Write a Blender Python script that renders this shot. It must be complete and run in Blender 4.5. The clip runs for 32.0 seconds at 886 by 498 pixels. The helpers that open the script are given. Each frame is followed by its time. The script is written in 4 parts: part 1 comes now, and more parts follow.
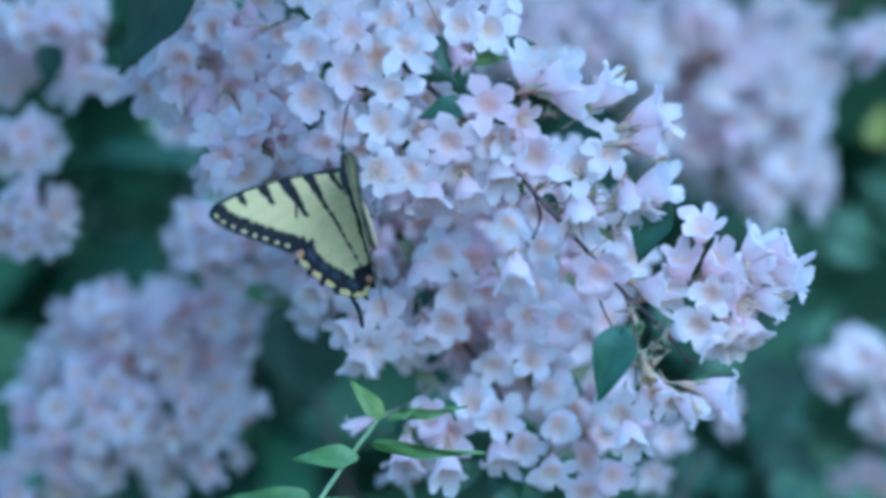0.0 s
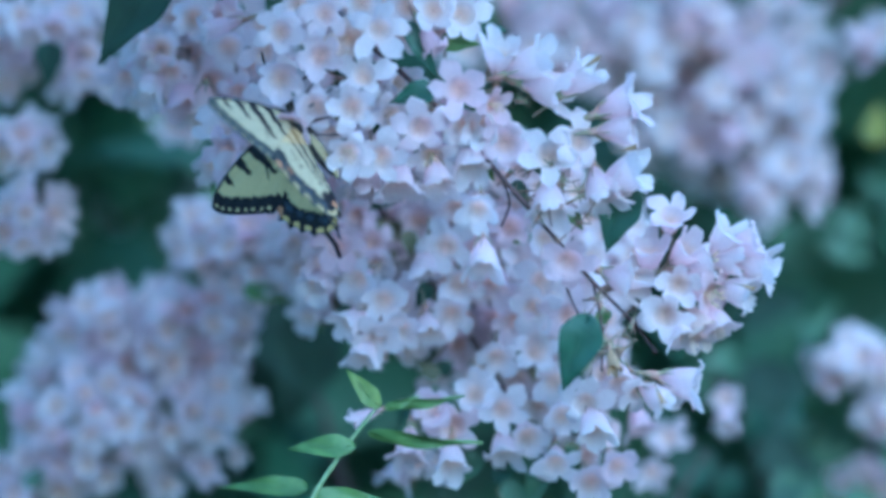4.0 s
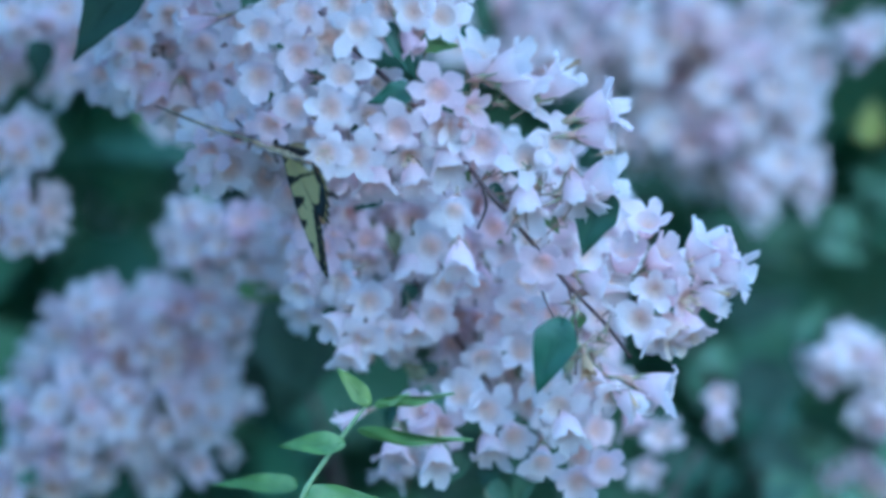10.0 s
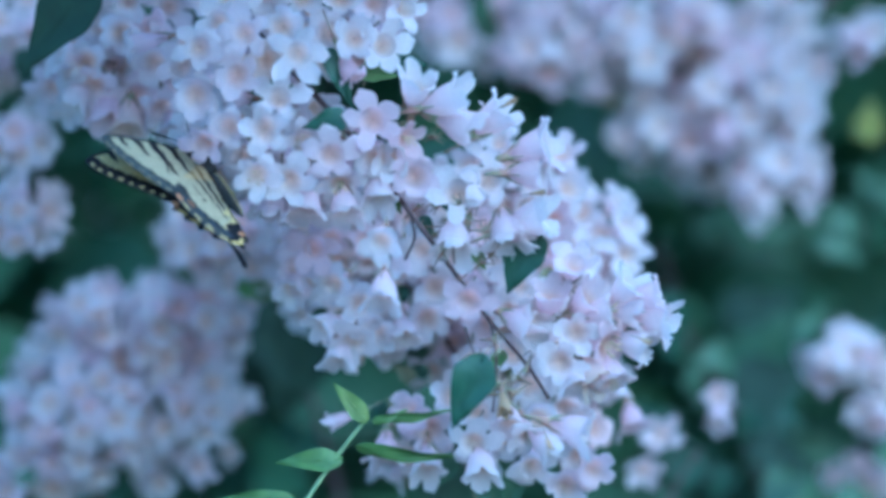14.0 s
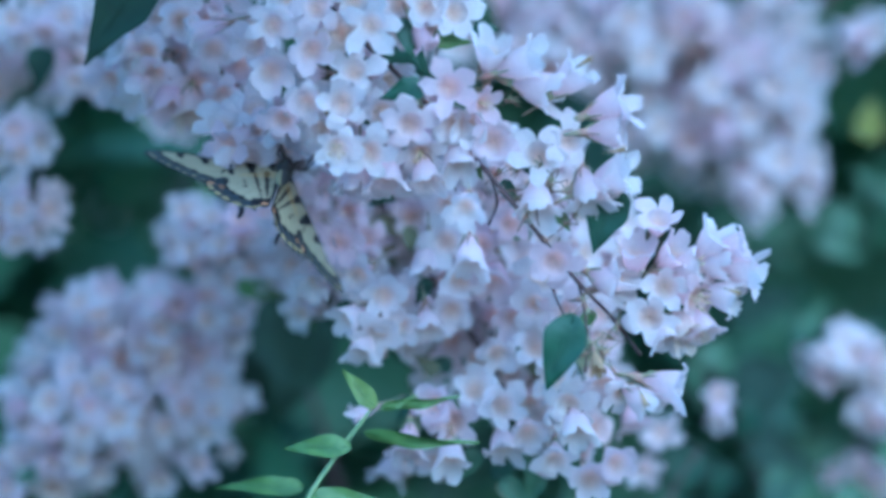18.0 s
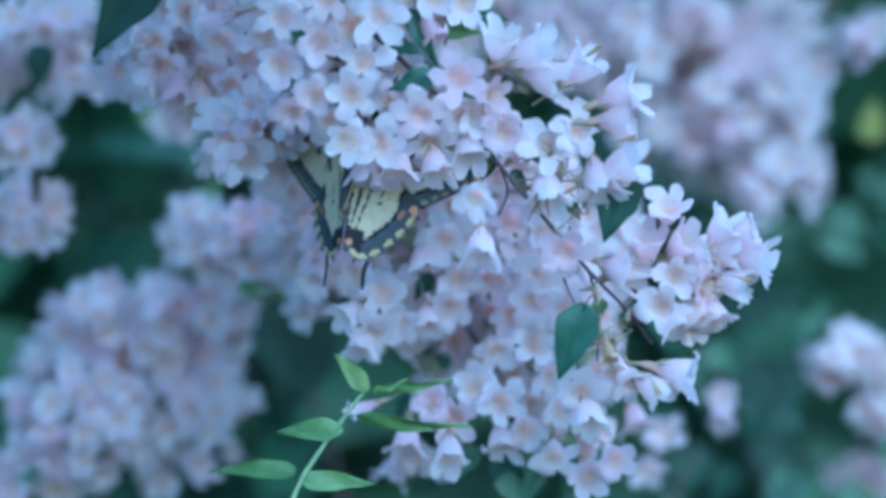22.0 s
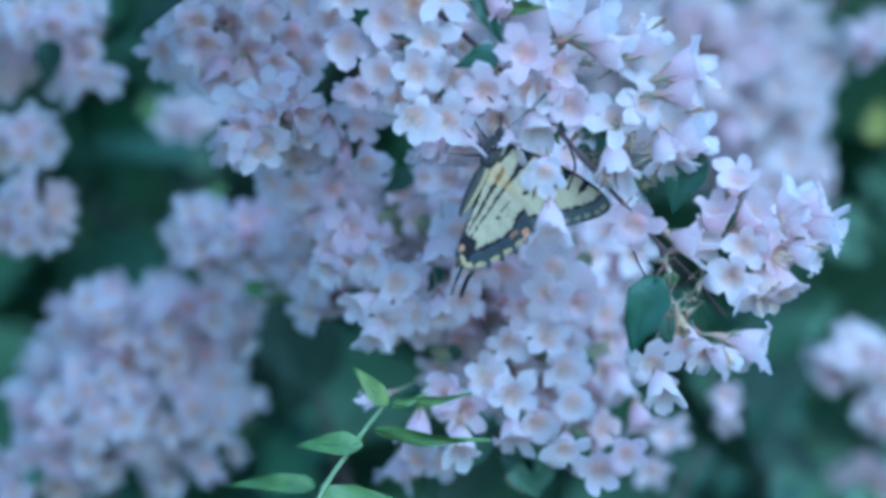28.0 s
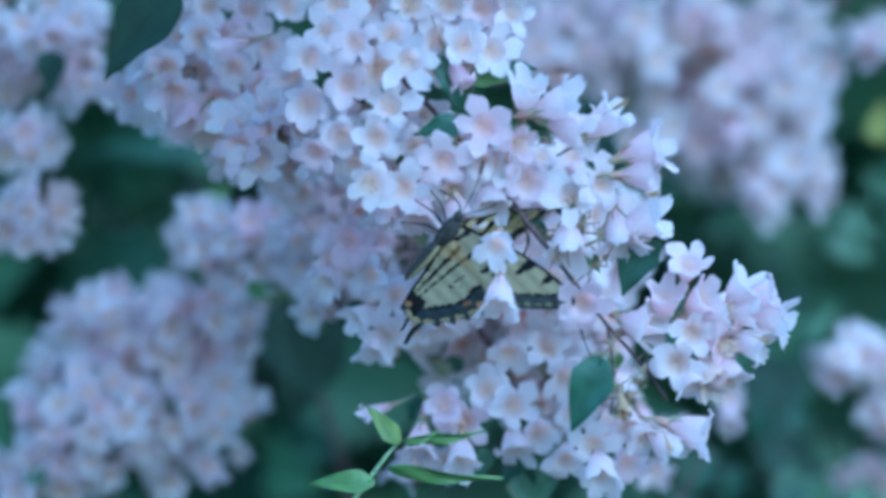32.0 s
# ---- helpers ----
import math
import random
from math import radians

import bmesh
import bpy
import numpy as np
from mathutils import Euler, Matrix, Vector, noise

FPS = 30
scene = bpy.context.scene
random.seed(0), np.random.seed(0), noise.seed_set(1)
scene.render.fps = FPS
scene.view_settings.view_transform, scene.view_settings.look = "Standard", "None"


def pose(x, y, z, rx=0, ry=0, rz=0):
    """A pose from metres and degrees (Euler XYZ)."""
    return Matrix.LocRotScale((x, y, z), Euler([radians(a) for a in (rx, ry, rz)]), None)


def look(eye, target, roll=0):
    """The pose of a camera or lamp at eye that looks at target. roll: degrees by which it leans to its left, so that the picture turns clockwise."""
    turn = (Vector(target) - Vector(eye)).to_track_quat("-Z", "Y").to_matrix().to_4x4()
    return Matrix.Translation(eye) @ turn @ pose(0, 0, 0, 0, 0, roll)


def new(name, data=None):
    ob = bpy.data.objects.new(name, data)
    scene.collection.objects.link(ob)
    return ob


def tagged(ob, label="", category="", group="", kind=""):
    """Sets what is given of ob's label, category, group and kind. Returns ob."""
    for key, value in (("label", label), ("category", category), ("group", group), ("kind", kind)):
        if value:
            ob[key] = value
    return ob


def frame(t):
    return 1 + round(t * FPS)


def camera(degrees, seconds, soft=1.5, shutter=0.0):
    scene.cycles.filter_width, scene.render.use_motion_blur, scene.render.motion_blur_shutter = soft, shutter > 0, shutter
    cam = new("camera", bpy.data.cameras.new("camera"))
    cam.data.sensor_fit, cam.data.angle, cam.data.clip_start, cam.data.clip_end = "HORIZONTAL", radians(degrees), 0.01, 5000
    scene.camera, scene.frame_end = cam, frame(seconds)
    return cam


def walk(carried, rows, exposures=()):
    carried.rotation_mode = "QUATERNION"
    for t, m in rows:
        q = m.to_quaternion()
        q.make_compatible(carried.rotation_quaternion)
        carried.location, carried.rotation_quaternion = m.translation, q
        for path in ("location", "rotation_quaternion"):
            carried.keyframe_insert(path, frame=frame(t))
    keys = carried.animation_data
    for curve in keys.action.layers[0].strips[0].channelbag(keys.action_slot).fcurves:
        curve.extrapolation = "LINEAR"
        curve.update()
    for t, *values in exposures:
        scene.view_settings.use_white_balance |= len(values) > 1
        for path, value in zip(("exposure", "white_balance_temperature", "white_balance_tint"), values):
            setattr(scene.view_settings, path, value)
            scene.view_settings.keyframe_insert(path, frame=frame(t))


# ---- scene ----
# Lengths on the focal plane are counted in steps of U metres: h to the right, v downwards,
# from the upper left corner of the stretch of shrub that the lens takes in; d is the depth behind that plane.
U = 0.0001717
REACH = 2.0
EYE = (0.0, -REACH, 1.3)

# ---- camera ----
cam = camera(7.7, 32.0, soft=3.8, shutter=0.5)
cam.data.dof.use_dof = True
cam.data.dof.focus_distance = 2.0
cam.data.dof.aperture_fstop = 4.2
PAN = [
    (0, -0.00056, 1.30078), (1, -0.00055, 1.30053), (2, -0.00051, 1.30026), (3.5, -0.00011, 1.30035), (5.5, 0.00000, 1.30000),
    (7, 0.00017, 1.30000), (8, 0.00066, 1.30000), (9, 0.00131, 1.29994), (10, 0.00181, 1.29978), (11, 0.00225, 1.29971),
    (12, 0.00268, 1.29973), (13, 0.00250, 1.29955), (14.5, 0.00199, 1.29953), (16.5, 0.00155, 1.29922), (18, 0.00209, 1.29914),
    (19, 0.00204, 1.29899), (20.5, 0.00177, 1.29921), (22, 0.00128, 1.29937), (23.5, 0.00083, 1.29944), (25.5, 0.00032, 1.29965),
    (27.5, -0.00017, 1.29959), (29, -0.00014, 1.29912), (30, -0.00039, 1.29906), (31, -0.00072, 1.29947), (32, -0.00103, 1.29981),
]

walk(cam, [(t, look(EYE, (x, 0.0, z))) for t, x, z in PAN], [(0, 1.96, 3990, -6), (32, 1.96, 3990, -6)])

# ---- light: open shade under a bright evening sky ----
world = bpy.data.worlds.new("sky")
scene.world = world
world.use_nodes = True
wn = world.node_tree.nodes
sky = wn.new("ShaderNodeTexSky")
sky.sky_type = 'NISHITA'
sky.sun_disc = False
sky.sun_elevation = radians(38)
sky.sun_rotation = radians(150)
wn["Background"].inputs[1].default_value = 0.12
world.node_tree.links.new(sky.outputs[0], wn["Background"].inputs[0])
lamp = bpy.data.lights.new("sun", 'SUN')
lamp.energy = 0.5
lamp.angle = radians(60)
lamp.color = (1.0, 0.95, 0.88)
sun = new("sun", lamp)
sun.matrix_world = look((0.9, -1.6, 3.4), (0, 0, 1.3))

# ---- materials ----


def shader(name):
    m = bpy.data.materials.new(name)
    m.use_nodes = True
    nt = m.node_tree
    return m, nt, nt.nodes["Principled BSDF"], nt.nodes["Material Output"]


def node(nt, kind, **values):
    n = nt.nodes.new(kind)
    for k, v in values.items():
        n.inputs[k].default_value = v
    return n


def ramp(nt, fac, stops):
    n = nt.nodes.new("ShaderNodeValToRGB")
    e = n.color_ramp.elements
    while len(e) < len(stops):
        e.new(0.5)
    for s, (p, c) in zip(e, stops):
        s.position, s.color = p, (*c, 1)
    nt.links.new(fac, n.inputs[0])
    return n.outputs[0]


def mixed(nt, fac, a, b, blend='MIX'):
    n = nt.nodes.new("ShaderNodeMix")
    n.data_type, n.blend_type = 'RGBA', blend
    for sock, val in ((n.inputs[0], fac), (n.inputs[6], a), (n.inputs[7], b)):
        if isinstance(val, bpy.types.NodeSocket):
            nt.links.new(val, sock)
        else:
            sock.default_value = val if isinstance(val, (int, float)) else (*val, 1)
    return n.outputs[2]


def thin(nt, bsdf, out, colour, share):
    """Lets part of the light through, as petals and leaves do."""
    t = nt.nodes.new("ShaderNodeBsdfTranslucent")
    mix = node(nt, "ShaderNodeMixShader", Fac=share)
    nt.links.new(colour, t.inputs[0])
    nt.links.new(bsdf.outputs[0], mix.inputs[1])
    nt.links.new(t.outputs[0], mix.inputs[2])
    nt.links.new(mix.outputs[0], out.inputs[0])


def relief(nt, bsdf, scale, strength, distance, coord):
    n = node(nt, "ShaderNodeTexNoise", Scale=scale, Detail=4.0)
    nt.links.new(coord, n.inputs["Vector"])
    b = node(nt, "ShaderNodeBump", Strength=strength, Distance=distance)
    nt.links.new(n.outputs[0], b.inputs["Height"])
    nt.links.new(b.outputs[0], bsdf.inputs["Normal"])
    return n.outputs[0]


def petal(name, inner):
    m, nt, b, out = shader(name)
    tc = nt.nodes.new("ShaderNodeTexCoord")
    info = nt.nodes.new("ShaderNodeObjectInfo")
    sep = nt.nodes.new("ShaderNodeSeparateXYZ")
    nt.links.new(tc.outputs["Object"], sep.inputs[0])
    if inner:
        flat = nt.nodes.new("ShaderNodeVectorMath")
        flat.operation = 'MULTIPLY'
        flat.inputs[1].default_value = (100, 100, 0)
        nt.links.new(tc.outputs["Object"], flat.inputs[0])
        ln = nt.nodes.new("ShaderNodeVectorMath")
        ln.operation = 'LENGTH'
        nt.links.new(flat.outputs[0], ln.inputs[0])
        col = ramp(nt, ln.outputs["Value"], [(0.0, (0.935, 0.72, 0.53)), (0.19, (0.93, 0.79, 0.66)), (0.35, (0.915, 0.864, 0.815)), (0.52, (0.90, 0.873, 0.855))])
    else:
        up = node(nt, "ShaderNodeMath")
        up.operation = 'MULTIPLY'
        up.inputs[1].default_value = 70
        nt.links.new(sep.outputs[2], up.inputs[0])
        col = ramp(nt, up.outputs[0], [(0.0, (0.84, 0.66, 0.68)), (0.4, (0.90, 0.80, 0.83)), (0.95, (0.90, 0.868, 0.855))])
    pink = ramp(nt, info.outputs["Random"], [(0.0, (1.0, 0.99, 1.0)), (0.6, (0.99, 0.97, 0.98)), (0.93, (0.98, 0.88, 0.93)), (1.0, (0.96, 0.90, 0.80))])
    col = mixed(nt, 1.0, col, pink, 'MULTIPLY')
    grain = relief(nt, b, 900, 0.25, 0.0004, tc.outputs["Object"])
    vein = ramp(nt, grain, [(0.3, (0.93, 0.92, 0.93)), (0.7, (1.0, 1.0, 1.0))])
    col = mixed(nt, 1.0, col, vein, 'MULTIPLY')
    nt.links.new(col, b.inputs["Base Color"])
    b.inputs["Roughness"].default_value = 0.6
    b.inputs["Specular IOR Level"].default_value = 0.25
    thin(nt, b, out, col, 0.73)
    return m


def leafy(name, low, high, rough=0.45, share=0.25):
    m, nt, b, out = shader(name)
    tc = nt.nodes.new("ShaderNodeTexCoord")
    geo = nt.nodes.new("ShaderNodeNewGeometry")
    n = node(nt, "ShaderNodeTexNoise", Scale=140.0, Detail=3.0)
    nt.links.new(tc.outputs["Object"], n.inputs["Vector"])
    col = mixed(nt, geo.outputs["Random Per Island"], low, high)
    spots = ramp(nt, n.outputs[0], [(0.3, (0.7, 0.75, 0.7)), (0.7, (1.15, 1.1, 1.0))])
    col = mixed(nt, 1.0, col, spots, 'MULTIPLY')
    relief(nt, b, 500, 0.4, 0.0006, tc.outputs["Object"])
    nt.links.new(col, b.inputs["Base Color"])
    b.inputs["Roughness"].default_value = rough
    thin(nt, b, out, col, share)
    return m


def matter(name, low, high, scale, rough, bump=0.4):
    m, nt, b, out = shader(name)
    tc = nt.nodes.new("ShaderNodeTexCoord")
    n = relief(nt, b, scale, bump, 0.3 / scale, tc.outputs["Object"])
    nt.links.new(ramp(nt, n, [(0.3, low), (0.7, high)]), b.inputs["Base Color"])
    b.inputs["Roughness"].default_value = rough
    return m


def winged(name, rough, share):
    m, nt, b, out = shader(name)
    att = nt.nodes.new("ShaderNodeAttribute")
    att.attribute_name = "scales"
    tc = nt.nodes.new("ShaderNodeTexCoord")
    g = relief(nt, b, 1800, 0.3, 0.0002, tc.outputs["Object"])
    dust = ramp(nt, g, [(0.3, (0.86, 0.86, 0.86)), (0.7, (1.05, 1.05, 1.05))])
    col = mixed(nt, 1.0, att.outputs["Color"], dust, 'MULTIPLY')
    nt.links.new(col, b.inputs["Base Color"])
    b.inputs["Roughness"].default_value = rough
    b.inputs["Specular IOR Level"].default_value = 0.2
    thin(nt, b, out, col, share)
    return m


PETAL_OUT = petal("petal_outside", False)
PETAL_IN = petal("petal_inside", True)
CALYX = matter("calyx", (0.17, 0.25, 0.12), (0.36, 0.19, 0.16), 220, 0.7)
LEAF_DULL = leafy("dull_leaf", (0.20, 0.22, 0.13), (0.29, 0.29, 0.18), 0.6, 0.35)
WITHERED = leafy("withered_petal", (0.40, 0.27, 0.16), (0.62, 0.46, 0.30), 0.8, 0.4)
ANTHER = matter("anther", (0.55, 0.40, 0.22), (0.78, 0.66, 0.48), 600, 0.7)
BARK = matter("bark", (0.04, 0.026, 0.026), (0.12, 0.075, 0.07), 500, 0.8, 0.8)
TWIG = matter("reddish_twig", (0.16, 0.09, 0.07), (0.28, 0.19, 0.12), 500, 0.7)
GREENWOOD = matter("green_stem", (0.15, 0.21, 0.09), (0.22, 0.28, 0.12), 400, 0.55)
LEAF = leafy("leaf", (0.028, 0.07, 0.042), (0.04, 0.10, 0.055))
LEAF_YOUNG = leafy("young_leaf", (0.13, 0.23, 0.07), (0.19, 0.29, 0.09), 0.45, 0.4)
LEAF_SPRING = leafy("spring_leaf", (0.19, 0.27, 0.06), (0.24, 0.32, 0.08), 0.45, 0.45)
LEAF_DEEP = leafy("deep_leaf", (0.05, 0.10, 0.065), (0.115, 0.205, 0.10), 0.5, 0.25)
LEAF_YELLOW = leafy("yellowing_leaf", (0.28, 0.30, 0.05), (0.36, 0.36, 0.08), 0.5, 0.4)
# darker copy of the leaf green, with deep shade painted into the colour
LEAF_PAINTED_SHADE = leafy("painted_shade_leaf", (0.014, 0.034, 0.022), (0.03, 0.062, 0.034), 0.75, 0.15)
# backdrop colour: dark green painted in for the shade inside the shrub
DEPTH_SHADE = matter("painted_depth_shade", (0.03, 0.065, 0.045), (0.07, 0.13, 0.08), 6, 0.9)
SOIL = matter("soil", (0.05, 0.045, 0.03), (0.10, 0.11, 0.05), 9, 0.95)
WING = winged("wing", 0.65, 0.22)
FUR = matter("body_fur", (0.012, 0.011, 0.012), (0.05, 0.045, 0.035), 1500, 0.8, 0.8)
FLANK = matter("flank", (0.20, 0.16, 0.08), (0.40, 0.33, 0.16), 1500, 0.8, 0.6)

# ---- helpers for shapes ----


def spot(h, v, d=0.0):
    k = (REACH + d) / REACH
    return Vector(((h - 784) * U * k, d, EYE[2] + (441 - v) * U * k))


def mesh_of(name, verts, faces, mats, index=None, smooth=True):
    me = bpy.data.meshes.new(name)
    me.from_pydata([tuple(v) for v in verts], [], faces)
    for m in mats:
        me.materials.append(m)
    if index:
        me.polygons.foreach_set("material_index", index)
    if smooth:
        me.polygons.foreach_set("use_smooth", [True] * len(me.polygons))
    me.update()
    return me


def part(name, me, parent, m=None, label=""):
    ob = new(name, me)
    ob.parent = parent
    if m is not None:
        ob.matrix_basis = m
    if label:
        tagged(ob, label)
    return ob


def tube(points, radii, sides=7):
    """Verts and faces of a tapered tube with closed ends through the points."""
    verts, faces = [], []
    pts = [Vector(p) for p in points]
    for i, p in enumerate(pts):
        way = (pts[min(i + 1, len(pts) - 1)] - pts[max(i - 1, 0)]).normalized()
        a = way.cross(Vector((0.3, 0.9, 0.31))).normalized()
        b = way.cross(a)
        for k in range(sides):
            w = 2 * math.pi * k / sides
            verts.append(p + (a * math.cos(w) + b * math.sin(w)) * radii[i])
    for i in range(len(pts) - 1):
        for k in range(sides):
            j = (k + 1) % sides
            faces.append((i * sides + k, i * sides + j, (i + 1) * sides + j, (i + 1) * sides + k))
    faces.append(tuple(range(sides)))
    faces.append(tuple(range(len(verts) - sides, len(verts))))
    return verts, faces


def curve_through(points, steps=5):
    """A smooth line through the points."""
    p = [Vector(q) for q in points]
    p = [2 * p[0] - p[1]] + p + [2 * p[-1] - p[-2]]
    line = []
    for i in range(1, len(p) - 2):
        for s in range(steps):
            t = s / steps
            line.append(0.5 * (2 * p[i] + (p[i + 1] - p[i - 1]) * t + (2 * p[i - 1] - 5 * p[i] + 4 * p[i + 1] - p[i + 2]) * t * t
                               + (3 * p[i] - p[i - 1] - 3 * p[i + 1] + p[i + 2]) * t ** 3))
    line.append(p[-2])
    return line


def stem(parent, points, thick, thin_end, mat=BARK, name="stem", knots=True):
    """A twig through (h, v, d) points, as a part of its branch."""
    base = parent.location
    line = curve_through([spot(*q) - base for q in points])
    n = len(line)
    rnd = random.Random(n + int(points[0][0]))
    radii = [(thick + (thin_end - thick) * i / (n - 1)) * (1 + (0.28 if knots and i % 5 == 0 else 0) + rnd.uniform(-.08, .08)) for i in range(n)]
    v, f = tube(line, radii)
    return part(name, mesh_of(name, v, f, [mat]), parent)


# ---- flowers ----


def corolla(seed, flare, bell=0.0):
    """A bell of five uneven wavy lobes, opening along +z; an outer skin and a shallower inner one."""
    rnd = random.Random(seed)
    lobes = [((1.12, 1.02, .9, .9, 1.02)[k] * rnd.uniform(.74, 1.16), rnd.uniform(-1.1, 1.9), rnd.uniform(-15, 15), rnd.uniform(.76, 1.16)) for k in range(5)]
    outer = [(0.0, 0.8), (1.8, 1.3 + .5 * bell), (4.4, 2.4 + .9 * bell), (7.2, 3.2 + .9 * bell), (9.2, 3.7 + .7 * bell)]
    inner = [(6.3, 0.15), (6.8, 1.3), (7.5, 2.4 + .3 * bell), (8.4, 2.95 + .6 * bell), (9.35, 3.45 + .7 * bell)]
    spread = [1.0, 0.88, 0.78, 0.70, 0.55, 0.20]
    rows = len(spread) - 1
    verts, faces, index = [], [], []
    for skin, tubes in enumerate((outer, inner)):
        o = len(verts)
        for z, r in tubes:
            for k in range(20):
                a = math.radians(18 * k)
                rr = r + 0.12 * math.cos(5 * a) * z / 10
                verts.append((rr * math.cos(a), rr * math.sin(a), z))
        for i in range(len(tubes) - 1):
            for k in range(20):
                j = (k + 1) % 20
                q = (o + i * 20 + k, o + i * 20 + j, o + (i + 1) * 20 + j, o + (i + 1) * 20 + k)
                faces.append(q if not skin else q[::-1])
                index.append(skin)
        wave = random.Random(seed * 7)
        for n, (size, curl, turn, broad) in enumerate(lobes):
            s0 = len(verts)
            for i, w in enumerate(spread):
                s = (i / rows) ** 0.9
                for c in range(-2, 3):
                    frill = wave.uniform(-1, 1) * s
                    a = math.radians(72 * n + 18 * c * (w if i == 0 else w * broad) + turn * s + 3.0 * frill)
                    r = 3.7 + .7 * bell + s * 5.9 * size * flare * (1 - 0.06 * abs(c) * s) + 0.25 * frill - 0.25 * skin * (1 - s)
                    z = 9.2 + s * 3.6 * (1.25 - flare * 0.8) * (1 - 0.3 * s) - curl * s * s * 1.7 + 0.4 * abs(c) / 2 * s + 0.55 * frill + (0.15 + 0.1 * s) * skin
                    verts.append((r * math.cos(a), r * math.sin(a), z))
            for i in range(rows):
                for c in range(4):
                    q = (s0 + i * 5 + c, s0 + i * 5 + c + 1, s0 + (i + 1) * 5 + c + 1, s0 + (i + 1) * 5 + c)
                    faces.append(q if not skin else q[::-1])
                    index.append(skin)
    return mesh_of("corolla", [Vector(v) * 0.001 for v in verts], faces, [PETAL_OUT, PETAL_IN], index)


def calyx_mesh(seed):
    """A bristly cup with five narrow sepals and a short stalk."""
    rnd = random.Random(seed)
    v, f = tube([(0, 0, 0.0012), (0, 0, 0), (0, 0, -0.002), (0, 0, -0.0036), (0.0003, 0, -0.0055), (0.0008, 0.0003, -0.009)],
                [0.0010, 0.0013, 0.0012, 0.0006, 0.00035, 0.0003], 6)
    for k in range(5):
        a = 2 * math.pi * k / 5 + rnd.uniform(-.2, .2)
        out = Vector((math.cos(a), math.sin(a), 0))
        ov, of = tube([out * 0.001, out * 0.0022 + Vector((0, 0, 0.0016)), out * 0.0032 + Vector((0, 0, 0.0042))], [0.0004, 0.0003, 0.0001], 4)
        f += [tuple(i + len(v) for i in q) for q in of]
        v += ov
    return mesh_of("calyx", v, f, [CALYX])


OPEN = [corolla(11 + i, fl, .35) for i, fl in enumerate((.96, .86, 1.0, .72, .9, .62, .8, .92, .68, .76))]
BELLS = [corolla(31 + i, fl, 1.0) for i, fl in enumerate((.36, .5, .3, .62, .44, .56, .4))]
FADED = corolla(51, .22, .6)
FADED.materials.clear()
for skin in (WITHERED, WITHERED):
    FADED.materials.append(skin)
CALYXES = [calyx_mesh(5 + i) for i in range(3)]


def stamens_mesh(seed):
    """Four pale threads with brown anthers, and a longer style."""
    rnd = random.Random(seed)
    v, f = [], []
    for k in range(5):
        a, r = 1.26 * k + rnd.uniform(-.3, .3), rnd.uniform(.0012, .0024)
        top = Vector((r * math.cos(a), r * math.sin(a), rnd.uniform(.0105, .0125)))
        ov, of = tube([(0, 0, .005), top * .75 + Vector((0, 0, .002)), top, top + Vector((r * .4, 0, .0009))], [.00012, .00012, .00034, .00016], 5)
        f += [tuple(i + len(v) for i in q) for q in of]
        v += ov
    return mesh_of("stamen", v, f, [ANTHER])


STAMENS = [stamens_mesh(3), stamens_mesh(4)]
lots = random.Random(7)


def facing(aim, spin):
    return Vector(aim).normalized().to_track_quat('Z', 'Y').to_matrix().to_4x4() @ Matrix.Rotation(spin, 4, 'Z')


def bloom(parent, h, v, d=0.0, right=0.0, up=0.0, near=1.0, size=1.0, shape=None, bud=False):
    """One flower whose mouth is at (h, v, d) and which faces right, up and near."""
    aim = Vector((right, -near, up)).normalized()
    turn = facing(aim, lots.uniform(0, 6.28))
    sideways = aim.y > -0.62 if shape is None else shape
    kinds = BELLS if sideways or lots.random() < 0.25 else OPEN
    k = lots.randrange(len(kinds))
    at = spot(h, v, d) - parent.location - aim * 0.0115 * size
    wide = 0.55 if bud else 1.0
    m = Matrix.Translation(at) @ turn @ Matrix.Diagonal((size * wide, size * wide, size, 1))
    ob = part("flower", kinds[k], parent, m)
    part("calyx", CALYXES[k % 3], ob)
    if d < 0.02 and lots.random() < 0.15:
        part("stamen", STAMENS[k % 2], ob)
    return ob


def withered(parent, h, v, d, right, up, near, size):
    """A shrunken brown flower."""
    aim = Vector((right, -near, up)).normalized()
    m = Matrix.Translation(spot(h, v, d) - parent.location - aim * 0.0105 * size) @ facing(aim, lots.uniform(0, 6.28)) @ Matrix.Diagonal((size * .5, size * .42, size, 1))
    ob = part("flower", FADED, parent, m, "withered brown flower")
    part("calyx", CALYXES[1], ob)


def heap(parent, h, v, rh, rv, d, thick, n, right=0.0, up=0.0, near=0.4, size=1.0, gap=44):
    """A dome of flowers that face outwards."""
    spots, tries = [], 0
    while len(spots) < n and tries < n * 40:
        tries += 1
        x, y = lots.uniform(-1, 1), lots.uniform(-1, 1)
        if x * x + y * y > 1 or any(math.hypot((x - a) * rh, (y - b) * rv) < gap for a, b in spots):
            continue
        spots.append((x, y))
    for x, y in spots:
        f = math.sqrt(max(0.0, 1 - x * x - y * y))
        bloom(parent, h + rh * x, v - rv * y, d - thick * f + lots.uniform(-.004, .004),
              x * .8 + right + lots.uniform(-.7, .7), y * .8 + up + lots.uniform(-.6, .5), f + near + lots.uniform(-.5, .2),
              size * lots.uniform(.86, 1.1), bud=lots.random() < 0.06)


def blooms(parent, d, rows):
    """Flowers from rows of (h, v, right, up, near, size)."""
    for h, v, r, u, f, s in rows:
        bloom(parent, h, v, d + lots.uniform(-.004, .004) - .004 * f, r, u, f, s)


